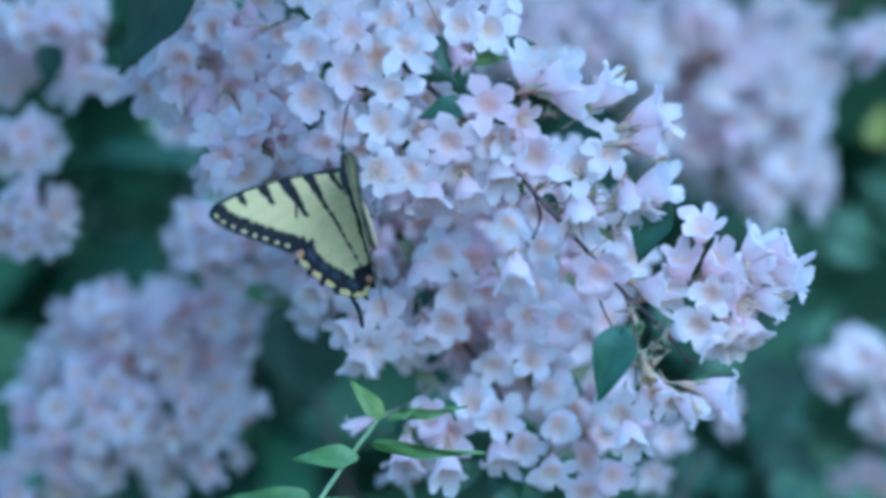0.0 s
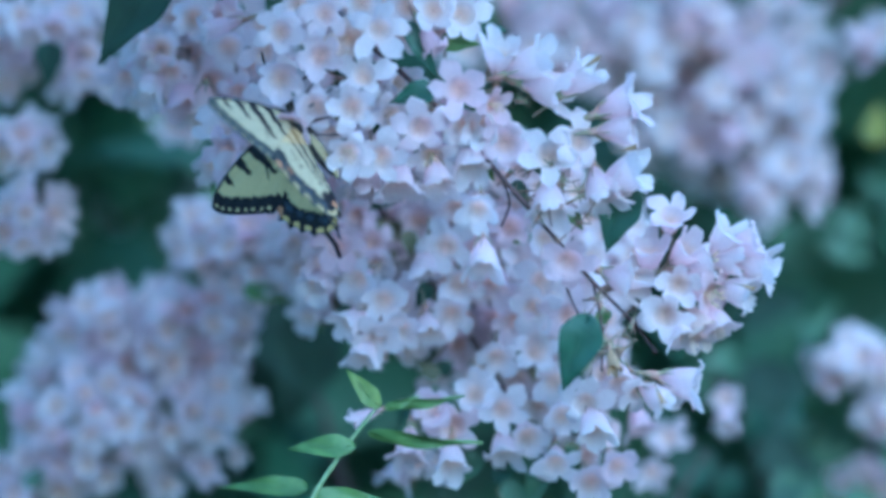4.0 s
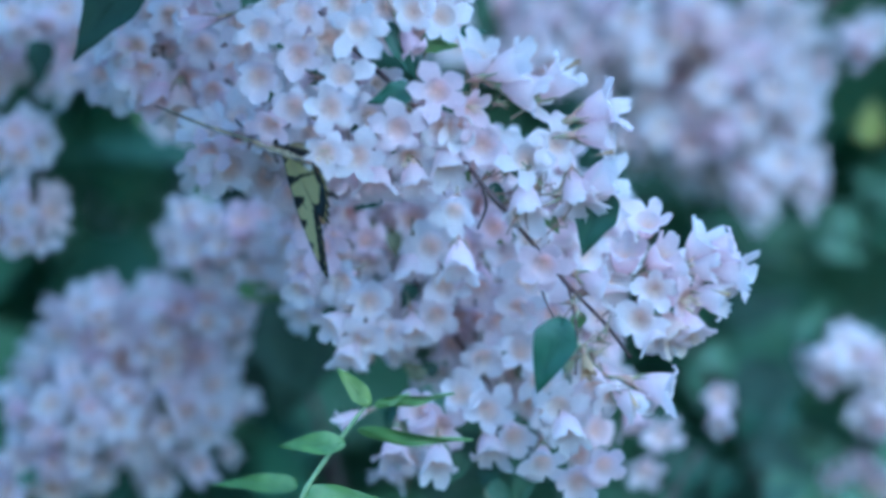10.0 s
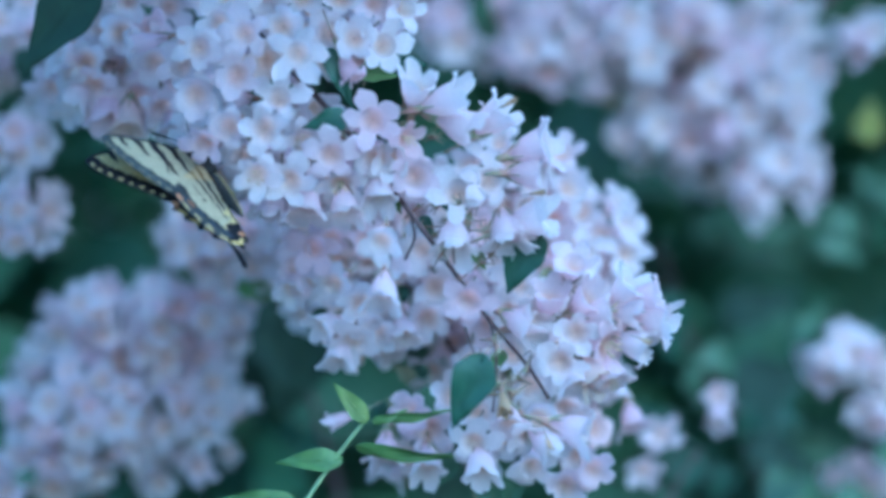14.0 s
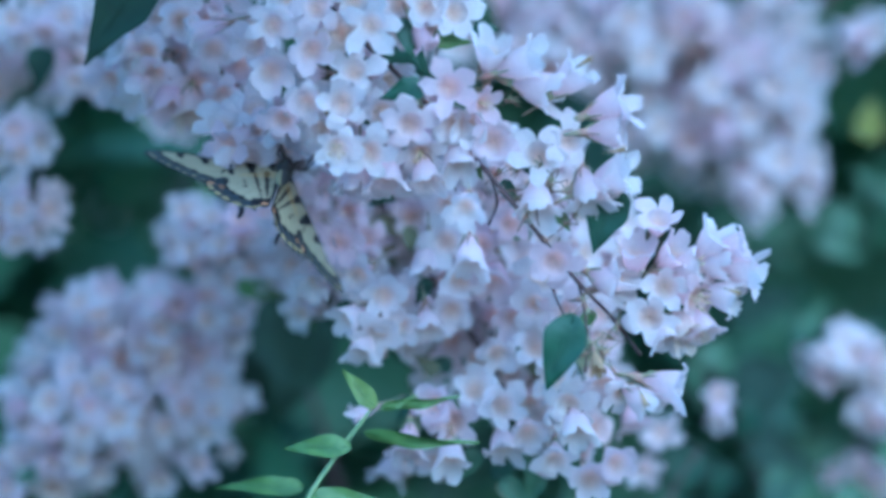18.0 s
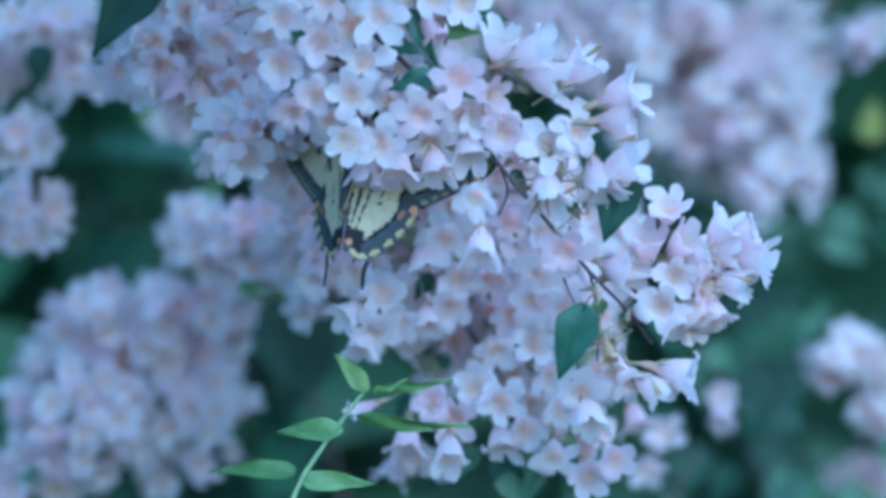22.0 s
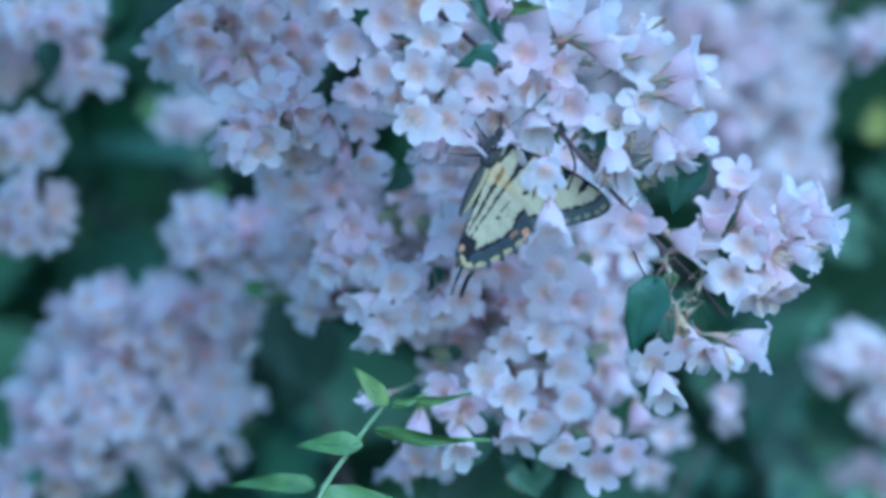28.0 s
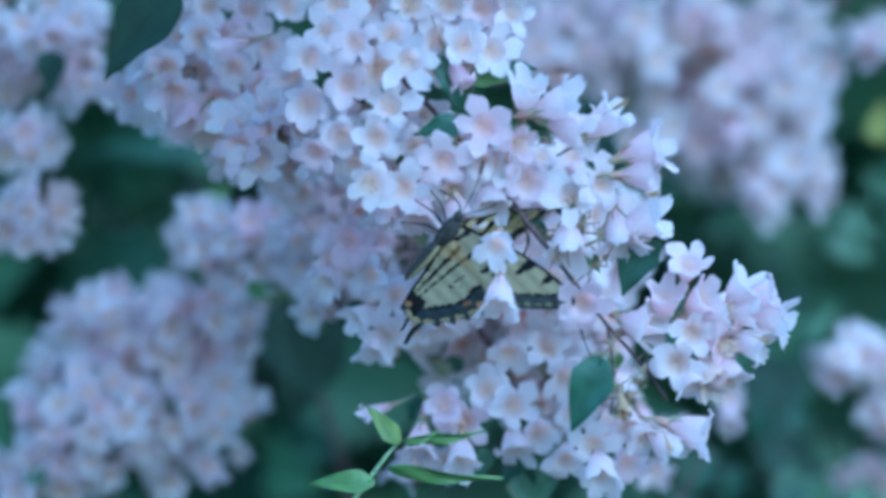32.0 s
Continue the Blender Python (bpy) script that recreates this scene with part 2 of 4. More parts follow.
def sepal_tuft(parent, h, v, d, n, r=26):
    """Bare calyxes left where flowers have dropped."""
    for _ in range(n):
        x, y = lots.uniform(-r, r), lots.uniform(-r, r)
        m = Matrix.Translation(spot(h + x, v + y, d + lots.uniform(-.004, .004)) - parent.location) @ facing((lots.uniform(-1, 1), lots.uniform(-1, .3), lots.uniform(-1, 1)), 0)
        part("calyx", CALYXES[lots.randrange(3)], parent, m @ Matrix.Scale(0.66, 4))


def leaf_shape(length, width, fold=0.25, droop=0.2, heart=0.0, rows=8):
    """Verts and faces of a pointed leaf along +x, its upper side towards +z."""
    verts, faces = [], []
    for i in range(rows + 1):
        s = (i / rows) ** 1.35
        w = width / 2 * (1 + .05 * math.sin(17 * s + 40 * width)) * (math.sin(math.pi * s ** (0.62 + 0.1 * heart)) ** (0.85 - .25 * heart)) * (1 - 0.34 * s - .3 * s ** 3) * 1.24 + 0.00012
        if heart > .4:
            w = width / 2 * min(1, s / .28) ** .5 * (1 - max(0, (s - .28) / .72) ** 1.35) * 1.05 + 0.00012
        for c in (-1, -.5, 0, .5, 1):
            verts.append(Vector((length * s - 0.002 * heart * abs(c) * (1 - s), w * c, fold * abs(c) * w - droop * length * s * s + (0.00025 + .012 * length) * math.sin(9 * s + 3 * c))))
    for i in range(rows):
        for c in range(4):
            q = i * 5 + c
            faces.append((q, q + 1, q + 6, q + 5))
    return verts, faces


def leaf(parent, h0, v0, h1, v1, d=0.0, wide=0.55, mat=LEAF, roll=0.0, heart=0.0, droop=0.12, into=0.0, label="", fold=0.25):
    """A leaf from its base (h0, v0) to its tip (h1, v1), upper side to the viewer."""
    a, b = spot(h0, v0, d), spot(h1, v1, d + into)
    x = (b - a).normalized()
    z = Vector((0, -1, 0.25))
    y = z.cross(x).normalized()
    z = x.cross(y)
    m = Matrix((x, y, z)).transposed().to_4x4() @ Matrix.Rotation(radians(roll), 4, 'X')
    length = (b - a).length
    vs, fs = leaf_shape(length, length * wide, fold, droop, heart, 16)
    back = [p - Vector((0, 0, 0.00025)) for p in vs]
    n = len(vs)
    me = mesh_of("leaf", vs + back, fs + [tuple(i + n for i in q[::-1]) for q in fs], [mat])
    ob = part("leaf", me, parent, Matrix.Translation(a - parent.location) @ m, label)
    rib_v, rib_f = tube([(length * s, 0, -droop * length * s * s + 0.0002) for s in (0.0, .3, .6, .92)], [0.0003, .00026, .0002, .0001], 5)
    part("midrib", mesh_of("midrib", rib_v, rib_f, [mat]), ob)
    return ob


def branch(name, label, h, v, d=0.0, group="flowering branches"):
    ob = new(name)
    ob.location = spot(h, v, d)
    ob.empty_display_size = 0.01
    return tagged(ob, label, "branch", group)


# ---- setting ----
g = mesh_of("ground", [(-60, -60, 0), (60, -60, 0), (60, 60, 0), (-60, 60, 0)], [(0, 1, 2, 3)], [SOIL], smooth=False)
tagged(new("ground", g), "dark soil below the shrub", "ground", kind="structure")


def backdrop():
    """A rough curved sheet far behind the flowers, painted dark for the shrub's shade."""
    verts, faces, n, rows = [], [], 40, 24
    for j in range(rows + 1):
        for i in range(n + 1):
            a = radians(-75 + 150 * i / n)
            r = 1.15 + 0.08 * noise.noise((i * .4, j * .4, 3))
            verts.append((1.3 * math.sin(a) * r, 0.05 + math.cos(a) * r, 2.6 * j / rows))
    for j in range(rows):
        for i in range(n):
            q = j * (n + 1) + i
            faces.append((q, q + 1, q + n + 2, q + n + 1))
    tagged(new("backdrop", mesh_of("backdrop", verts, faces, [DEPTH_SHADE])), "dark green sheet standing for the shaded depth of the shrub", "backdrop", kind="structure")


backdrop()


def foliage_and_screen():
    """The many leaves behind the flowers, and unseen ones added above to cast shade."""
    rnd = random.Random(21)
    verts, faces = [], []
    for i in range(4900):
        near = rnd.random() ** 1.3
        y = 0.32 + 0.62 * near
        x, z = rnd.uniform(-.75, .75), 1.3 + rnd.uniform(-.75, .62)
        if i < 1500:
            x, z = rnd.uniform(-.26, .26), 1.3 + rnd.uniform(-.17, .17)
        # Leaves added above, out of view, to shade left side, crown and right.
        if i >= 4330:
            x, y, z = rnd.uniform(-.5, -.2), rnd.uniform(-.1, .36), 1.3 + rnd.uniform(.17, .5)
        if i >= 4500:
            x, y, z = rnd.uniform(-.15, 0), rnd.uniform(-.2, -.03), 1.3 + rnd.uniform(.155, .26)
        if i >= 4720:
            x, y, z = rnd.uniform(.04, .36), rnd.uniform(.12, .36), 1.3 + rnd.uniform(.15, .34)
        size = rnd.uniform(.035, .07)
        vs, fs = leaf_shape(size, size * rnd.uniform(.45, .65), 0.25, rnd.uniform(0, .4), 0.3, 4)
        m = Matrix.Translation((x, y, z)) @ Euler((rnd.uniform(-1.1, 1.1) + 0.9, rnd.uniform(-.6, .9), rnd.uniform(0, 6.28))).to_matrix().to_4x4()
        o = len(verts)
        verts += [m @ v for v in vs]
        faces += [tuple(k + o for k in q) for q in fs]
    ob = new("foliage_and_screen", mesh_of("foliage_and_screen", verts, faces, [LEAF_DEEP]))
    tagged(ob, "dark green out-of-focus leaves filling the shrub, with added unseen leaves above as a light screen", "leaves", kind="stuff")


foliage_and_screen()


def shrub():
    """The canes that carry the sprays, from the ground to where each spray begins."""
    ob = tagged(new("shrub"), "woody brown canes of the flowering shrub rising from the soil", "shrub")
    ob.location, ob.empty_display_size = (0.05, 0.7, 0), 0.1
    base = ob.location
    rnd = random.Random(12)
    low = ((120, 1000, .22), (620, 900, .24), (1400, 960, .3), (1700, 1000, .28), (1150, 1000, .17), (-160, 460, .27), (530, 930, 0))
    high = ((560, -30, .012), (640, -40, .08), (-80, -60, .18), (1640, -120, .26))
    for k, ends in enumerate((*low, *high)):
        end = spot(*ends)
        foot = Vector((base.x + rnd.uniform(-.14, .14), base.y + rnd.uniform(-.08, .1), -.02))
        if k < len(low):
            way = [foot, foot.lerp(end, .35) + Vector((0, .1, .06)), foot.lerp(end, .75) + Vector((0, .08, .03)), end]
        else:
            top = Vector((end.x * .8 + foot.x * .2, .42, 1.62))
            way = [foot, foot.lerp(top, .4) + Vector((0, .06, 0)), foot.lerp(top, .8) + Vector((0, .05, 0)), top, top.lerp(end, .55) + Vector((0, 0, .06)), end]
        line = curve_through([p - base for p in way])
        n = len(line)
        radii = [(.006 - .0048 * i / (n - 1)) * rnd.uniform(.92, 1.1) for i in range(n)]
        part("cane", mesh_of("cane", *tube(line, radii), [BARK]), ob)


shrub()

# ---- far sprays, well behind the plane of focus ----
far = branch("flowering_branch", "mass of pale pink bell flowers, out of focus", 240, 700, .165, "far flower clusters")
stem(far, [(120, 1000, .22), (200, 860, .21), (250, 700, .2), (300, 540, .19)], .0016, .0008)
heap(far, 150, 740, 140, 130, .165, .03, 22, up=.15, size=.95)
heap(far, 320, 730, 130, 150, .17, .03, 20, up=.15, size=.95)
heap(far, 345, 565, 110, 80, .165, .03, 13, up=.5, size=1.0)
heap(far, 180, 560, 90, 70, .17, .03, 9, up=.4, size=1.0)
heap(far, 240, 700, 190, 190, .2, .02, 30, up=.2, gap=46)
heap(far, 300, 570, 140, 80, .19, .02, 12, up=.5)
heap(far, 60, 830, 90, 110, .18, .03, 10, up=.2)

side = branch("flowering_branch", "pale flower cluster among dark leaves, out of focus", 40, 330, .14, "far flower clusters")
stem(side, [(-160, 460, .27), (-60, 380, .26), (40, 330, .25)], .0014, .0008)
heap(side, 40, 250, 65, 60, .14, .02, 7, right=.3)
heap(side, 50, 380, 70, 80, .14, .02, 9, right=.3)

bloom(side, 205, 385, .45, -.3, -.2, 1, .8)
bloom(side, 238, 405, .46, .3, -.4, 1, .8)

heap(side, 335, 205, 42, 34, .2, .01, 5, up=.4, near=.9, size=.9, gap=28)

inner_left = branch("flowering_branch", "bluish-white flowers behind the butterfly, out of focus", 430, 440, .15, "far flower clusters")
stem(inner_left, [(700, 330, .20), (560, 400, .195), (430, 440, .19), (350, 470, .18)], .0013, .0007)
heap(inner_left, 440, 440, 105, 90, .14, .02, 22, up=.4, near=.9, size=.95, gap=36)
heap(inner_left, 530, 430, 80, 90, .13, .02, 13, up=.4, near=.9, size=.95, gap=36)
heap(inner_left, 345, 405, 40, 55, .15, .012, 6, up=.5, near=.9, size=.95, gap=32)

right_far = branch("flowering_branch", "large pale flower heads far behind, strongly out of focus", 1300, 150, .26, "far flower clusters")
stem(right_far, [(1640, -120, .26), (1480, 0, .25), (1350, 120, .24), (1240, 250, .24)], .0018, .0008)
heap(right_far, 1370, 90, 105, 110, .26, .03, 14, size=1.05)
heap(right_far, 1220, 60, 100, 90, .27, .03, 10, size=1.05)
heap(right_far, 1190, 220, 80, 90, .27, .03, 8, size=1.05)
heap(right_far, 1320, 200, 90, 90, .27, .03, 9, size=1.05)
heap(right_far, 1430, 300, 50, 65, .24, .02, 6, size=1.05, gap=34)
heap(right_far, 1345, 345, 40, 45, .24, .02, 5, size=1.0, gap=30)
heap(right_far, 1000, 20, 130, 60, .28, .03, 12, size=1.05)
heap(right_far, 860, 40, 140, 90, .24, .02, 8, up=.3, size=1.15, gap=44)
heap(right_far, 1000, 70, 120, 80, .24, .02, 8, up=.3, size=1.1, gap=34)
heap(right_far, 1180, 130, 150, 150, .24, .02, 12, up=.3, size=1.1, gap=34)
heap(right_far, 1340, 170, 125, 150, .24, .02, 12, up=.3, size=1.1, gap=34)
heap(right_far, 1200, 30, 200, 70, .24, .02, 9, up=.3, size=1.1, gap=34)
heap(right_far, 1110, 60, 90, 90, .30, .02, 8, size=1.05)
heap(right_far, 1260, 290, 70, 60, .29, .02, 5, size=1.0)
bloom(right_far, 1535, 66, .24, -.8, .1, .4, 1.2)

edge = branch("flowering_branch", "small loose pink flowers among leaves, out of focus", 1520, 680, .25, "far flower clusters")
stem(edge, [(1700, 1000, .28), (1620, 850, .27), (1540, 720, .26), (1440, 640, .25)], .0013, .0006)
heap(edge, 1515, 635, 75, 45, .2, .015, 9, size=.9, gap=36)
heap(edge, 1560, 720, 50, 60, .21, .015, 6, size=.9, gap=36)
heap(edge, 1540, 850, 70, 50, .26, .015, 5, size=.9)
bloom(edge, 1425, 630, .25, -.8, .1, .4, .8, bud=True)
bloom(edge, 1545, 60, .25, -.9, .1, .5, 1.1)
bloom(edge, 1500, 80, .25, -.9, .2, .5, 1.0, bud=True)

low_far = branch("flowering_branch", "few pale flowers hanging low, out of focus", 1230, 800, .15, "far flower clusters")
stem(low_far, [(1150, 1000, .17), (1200, 880, .165), (1250, 800, .16)], .001, .0006)
bloom(low_far, 1285, 705, .16, .2, -.3, 1, .8)
bloom(low_far, 1285, 755, .16, 0, -.9, .5, .8)
bloom(low_far, 1180, 770, .15, -.2, .1, 1, .9)
bloom(low_far, 1150, 840, .15, -.2, -.4, 1, .9)

rear = branch("flowering_branch", "white flower cluster hidden behind the arching branch", 1060, 440, .12, "far flower clusters")
stem(rear, [(1040, 700, .14), (1060, 560, .135), (1060, 440, .13)], .001, .0006)
heap(rear, 1075, 440, 90, 110, .12, .02, 14, right=.3)
heap(rear, 1000, 350, 50, 50, .12, .015, 4, right=.2)

# ---- large leaves behind, the darkest with shade painted into their colour ----
shade_leaves = branch("leafy_branch", "broad dark green leaves, some with painted-in shade, out of focus", 520, 600, .2, "leafy branches")
stem(shade_leaves, [(620, 900, .24), (560, 700, .22), (480, 540, .21), (330, 330, .25)], .0012, .0006)
leaf(shade_leaves, 470, 500, 560, 720, .17, .62, LEAF_PAINTED_SHADE)
leaf(shade_leaves, 560, 560, 500, 760, .2, .6, LEAF_PAINTED_SHADE)
leaf(shade_leaves, 440, 560, 470, 770, .21, .5, LEAF_PAINTED_SHADE)
leaf(shade_leaves, 380, 250, 130, 265, .30, .24, LEAF)
leaf(shade_leaves, 390, 300, 270, 190, .32, .4, LEAF_DEEP)
leaf(shade_leaves, 345, 368, 402, 328, .17, .5, LEAF_YOUNG)
leaf(shade_leaves, 258, 175, 278, 235, .25, .5, LEAF_YOUNG)
leaf(shade_leaves, 430, 510, 530, 530, .12, .3, LEAF_YOUNG)
leaf(shade_leaves, 540, 520, 570, 590, .11, .35, LEAF_YOUNG)
leaf(shade_leaves, 120, 100, 90, 180, .3, .5, LEAF_DEEP)
edge_leaves = branch("leafy_branch", "mid green leaves, some painted dark as shade, out of focus", 1250, 600, .25, "leafy branches")
stem(edge_leaves, [(1400, 960, .3), (1320, 760, .29), (1230, 600, .28), (1180, 430, .28)], .0012, .0006)
leaf(edge_leaves, 1180, 520, 1210, 650, .22, .5)
leaf(edge_leaves, 1290, 560, 1440, 520, .3, .45, LEAF_PAINTED_SHADE)
leaf(edge_leaves, 1300, 690, 1480, 660, .28, .5, LEAF_PAINTED_SHADE)
leaf(edge_leaves, 1340, 780, 1470, 850, .28, .5, LEAF_PAINTED_SHADE)
leaf(edge_leaves, 1120, 150, 1180, 130, .3, .6, LEAF_PAINTED_SHADE)
leaf(edge_leaves, 1040, 140, 1130, 100, .3, .5, LEAF_PAINTED_SHADE)
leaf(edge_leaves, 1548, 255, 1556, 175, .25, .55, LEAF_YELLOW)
leaf(edge_leaves, 1190, 800, 1290, 860, .24, .5, LEAF_PAINTED_SHADE)

for k in range(16):
    h, v, a = lots.uniform(1200, 1580), lots.uniform(320, 440), lots.uniform(0, 6.28)
    leaf(edge_leaves, h, v, h + 110 * math.cos(a), v + 70 * math.sin(a), .27 + .05 * lots.random(), .5, LEAF_DEEP)

# ---- the corner spray ----
corner_spray = branch("flowering_branch", "drooping spray of pale flowers with a large dark leaf", 100, 60, .15)
stem(corner_spray, [(-80, -60, .18), (20, -20, .17), (100, 60, .17)], .0012, .0007)
heap(corner_spray, 60, 30, 120, 85, .15, .02, 17, up=-.6, gap=36)
heap(corner_spray, 150, 135, 55, 45, .15, .012, 5, up=-.8, gap=36)
heap(corner_spray, 20, 120, 50, 50, .16, .012, 5, up=-.6, gap=36)
leaf(corner_spray, 90, 70, 82, 150, .13, .6, LEAF_PAINTED_SHADE)

# ---- the inner spray, just behind the butterfly ----
inner_spray = branch("flowering_branch", "inner spray of pink-white bell flowers, slightly soft", 760, 560, .05)
stem(inner_spray, [(640, 330, .085), (720, 430, .085), (780, 520, .08), (850, 620, .075), (900, 700, .07)], .0011, .0006)
heap(inner_spray, 450, 245, 85, 60, .03, .010, 13, up=.3, near=.8, size=1.12, gap=44)
heap(inner_spray, 460, 270, 90, 70, .055, .012, 8, up=-.2, size=1.1, gap=46)
heap(inner_spray, 585, 285, 70, 70, .055, .012, 6, up=-.8, size=1.12, gap=50)
leaf(inner_spray, 705, 335, 650, 370, .06, .5)
leaf(inner_spray, 625, 420, 585, 450, .075, .45, LEAF)
leaf(inner_spray, 660, 395, 700, 480, .08, .6, LEAF_DULL)
leaf(inner_spray, 600, 475, 650, 455, .05, .4)
leaf(inner_spray, 760, 500, 735, 545, .05, .5)
leaf(inner_spray, 720, 400, 690, 470, .08, .8, LEAF_DULL, into=.02)
leaf(inner_spray, 900, 415, 960, 420, .045, .4, LEAF_YOUNG)
blooms(inner_spray, .04, ((680, 535, 0, -.3, 1, 1.05), (708, 588, .1, -.4, 1, 1.05), (668, 605, -.1, -.5, .9, 1), (640, 645, -.1, -.9, .4, 1), (600, 580, -.7, -.4, .5, 1),
                            (815, 505, .1, -.2, 1, 1.1), (800, 562, 0, -.35, 1, 1.05), (760, 600, .1, -.8, .6, 1), (790, 432, 0, -.1, 1, 1.15), (750, 492, -.1, -.95, .3, 1), (600, 432, .1, 0, 1, 1),
                            (560, 470, -.3, -.2, .9, 1), (552, 520, -.3, -.7, .6, 1), (625, 500, -.4, -.3, .7, 1)))
blooms(inner_spray, .04, ((952, 612, .1, .35, 1, 1.15), (960, 500, .1, -.2, 1, 1.1), (945, 548, 0, -.3, 1, 1), (905, 578, -.2, -.5, .8, 1), (870, 520, -.1, -.7, .6, 1.15),
                            (850, 440, .1, -.2, 1, 1.1), (905, 400, .1, -.1, 1, 1.05), (970, 420, .2, -.1, 1, 1.05), (1010, 560, .2, -.2, 1, 1.05), (880, 640, 0, -.5, .9, 1), (985, 680, .1, -.3, 1, 1.1)))
blooms(inner_spray, .035, ((802, 757, -.05, -.25, 1, 1.1), (892, 726, .1, -.15, 1, 1.05), (842, 688, 0, .3, 1, 1.1), (722, 815, -.1, -1, .3, 1), (800, 835, 0, -.8, .6, 1.05), (895, 815, .1, -.9, .4, 1),
                             (760, 720, -.4, .1, .8, 1), (940, 780, .2, -.4, .9, 1.05), (1000, 740, .1, -.3, 1, 1.1), (985, 830, 0, -.6, .8, 1.05), (1050, 860, .1, -.3, 1, 1.1), (1100, 830, .3, -.4, .9, 1)))
heap(inner_spray, 930, 560, 85, 110, .07, .012, 8, up=-.2, size=1.1, gap=50)
heap(inner_spray, 690, 560, 90, 70, .068, .012, 6, up=-.3, size=1.1, gap=50)
for k in range(52):
    v, a = lots.uniform(380, 860), lots.uniform(0, 6.28)
    h = lots.uniform(590 + max(0, v - 560) * .75, 1060)
    d = .058 + .02 * lots.random()
    if k % 5 < 3:
        leaf(inner_spray, h, v, h + 52 * math.cos(a), v + 52 * math.sin(a), d, .5, (LEAF_DULL, LEAF_DULL, LEAF)[k % 3])
bloom(inner_spray, 620, 745, .04, -.9, -.35, .3, .95, bud=True)
bloom(inner_spray, 718, 820, .045, -.1, -1, .3, .9, bud=True)

# ---- a deeper filling spray behind it ----
deep_spray = branch("flowering_branch", "pale flowers crowded deep in the shrub, out of focus", 800, 520, .09, "far flower clusters")
stem(deep_spray, [(760, 400, .12), (800, 480, .115), (850, 580, .11), (920, 760, .11)], .0009, .0006)
heap(deep_spray, 640, 470, 110, 110, .085, .015, 9, up=-.3)
heap(deep_spray, 800, 400, 140, 120, .09, .015, 13, up=-.3)
heap(deep_spray, 860, 600, 150, 130, .09, .015, 15, up=-.3)
heap(deep_spray, 960, 440, 110, 130, .09, .015, 11, up=-.3)
heap(deep_spray, 990, 680, 110, 120, .09, .015, 9, up=-.3)
heap(deep_spray, 560, 330, 110, 90, .085, .015, 8, up=-.3)
heap(deep_spray, 1040, 800, 110, 90, .09, .015, 5, up=-.4)
heap(deep_spray, 780, 840, 90, 60, .09, .015, 3, up=-.4)
heap(deep_spray, 560, 520, 60, 60, .10, .01, 4, up=-.3)
heap(deep_spray, 560, 420, 80, 90, .105, .01, 10, up=-.3, gap=36)
heap(deep_spray, 740, 480, 160, 130, .11, .01, 18, up=-.2, gap=40)
heap(deep_spray, 940, 560, 140, 170, .11, .01, 22, up=-.2, gap=40)
heap(deep_spray, 900, 330, 150, 110, .075, .012, 16, up=-.2, gap=42)
heap(deep_spray, 1010, 620, 90, 150, .10, .01, 14, up=-.2, gap=42)

# ---- the crown spray: upper left end of the arching branch ----
crown_spray = branch("flowering_branch", "crowded spray of pale pink bells with peach throats, slightly soft", 400, 100, .062)
stem(crown_spray, [(640, -40, .08), (520, 40, .08), (400, 100, .08), (300, 110, .08)], .0012, .0006)
blooms(crown_spray, .062, ((345, 35, 0, -.2, 1, 1.05), (285, 88, -.2, -.2, 1, 1.05), (230, 75, -.9, .1, .4, 1.05), (408, 88, .05, -.35, 1, 1.1),
                           (300, 135, -.2, -.5, .9, 1), (378, 150, 0, -.35, 1, 1.1), (262, 168, -.4, -.8, .4, 1), (325, 195, -.1, -.9, .5, 1.1),
                           (425, 172, .1, -.6, .8, 1), (458, 118, .2, -.4, .9, 1), (365, 210, 0, -1, .4, 1.05), (450, 205, .1, -.9, .5, 1)))
blooms(crown_spray, .07, ((470, 50, .1, -.2, 1, 1), (400, 30, 0, .1, 1, 1), (250, 115, -.6, -.4, .6, 1), (340, 100, -.1, -.4, 1, 1),
                          (300, 20, -.3, .2, .9, 1), (480, 170, .1, -.5, .8, 1), (355, -25, -.1, .1, 1, 1), (430, -20, 0, .1, 1, 1),
                          (300, -40, -.3, .2, .9, 1), (500, -30, .1, .1, 1, 1), (400, -75, 0, .3, 1, 1), (470, -85, .1, .3, 1, 1)))
bloom(crown_spray, 350, 60, .04, -.95, -.28, .2, 1.35, bud=True)
heap(crown_spray, 370, 120, 160, 110, .09, .014, 26, up=-.7, gap=40)
leaf(crown_spray, 292, -60, 174, 110, .04, .46, LEAF_PAINTED_SHADE, label="dark green leaf")

# ---- the arching branch ----
arch_branch = branch("flowering_branch", "arching branch of pale pink bell flowers and heart-shaped leaves", 850, 250)
stem(arch_branch, [(560, -30, .012), (640, 50, .008), (770, 175, .004), (850, 262, -.003), (925, 350, -.005), (1000, 440, -.004), (1060, 512, -.004), (1125, 580, -.005), (1170, 640, -.004)], .0010, .0005)
leaf(arch_branch, 852, 268, 872, 232, -.008, .5)
stem(arch_branch, [(842, 250, -.004), (852, 263, -.005), (862, 276, -.005)], .0013, .0012)
stem(arch_branch, [(905, 330, .0), (915, 370, .0), (900, 410, .002)], .0004, .0003)
stem(arch_branch, [(1000, 440, -.004), (1015, 525, -.004), (1035, 572, -.006)], .0005, .0003)
stem(arch_branch, [(1060, 510, -.004), (1075, 600, -.006), (1072, 670, -.006)], .0005, .0003)
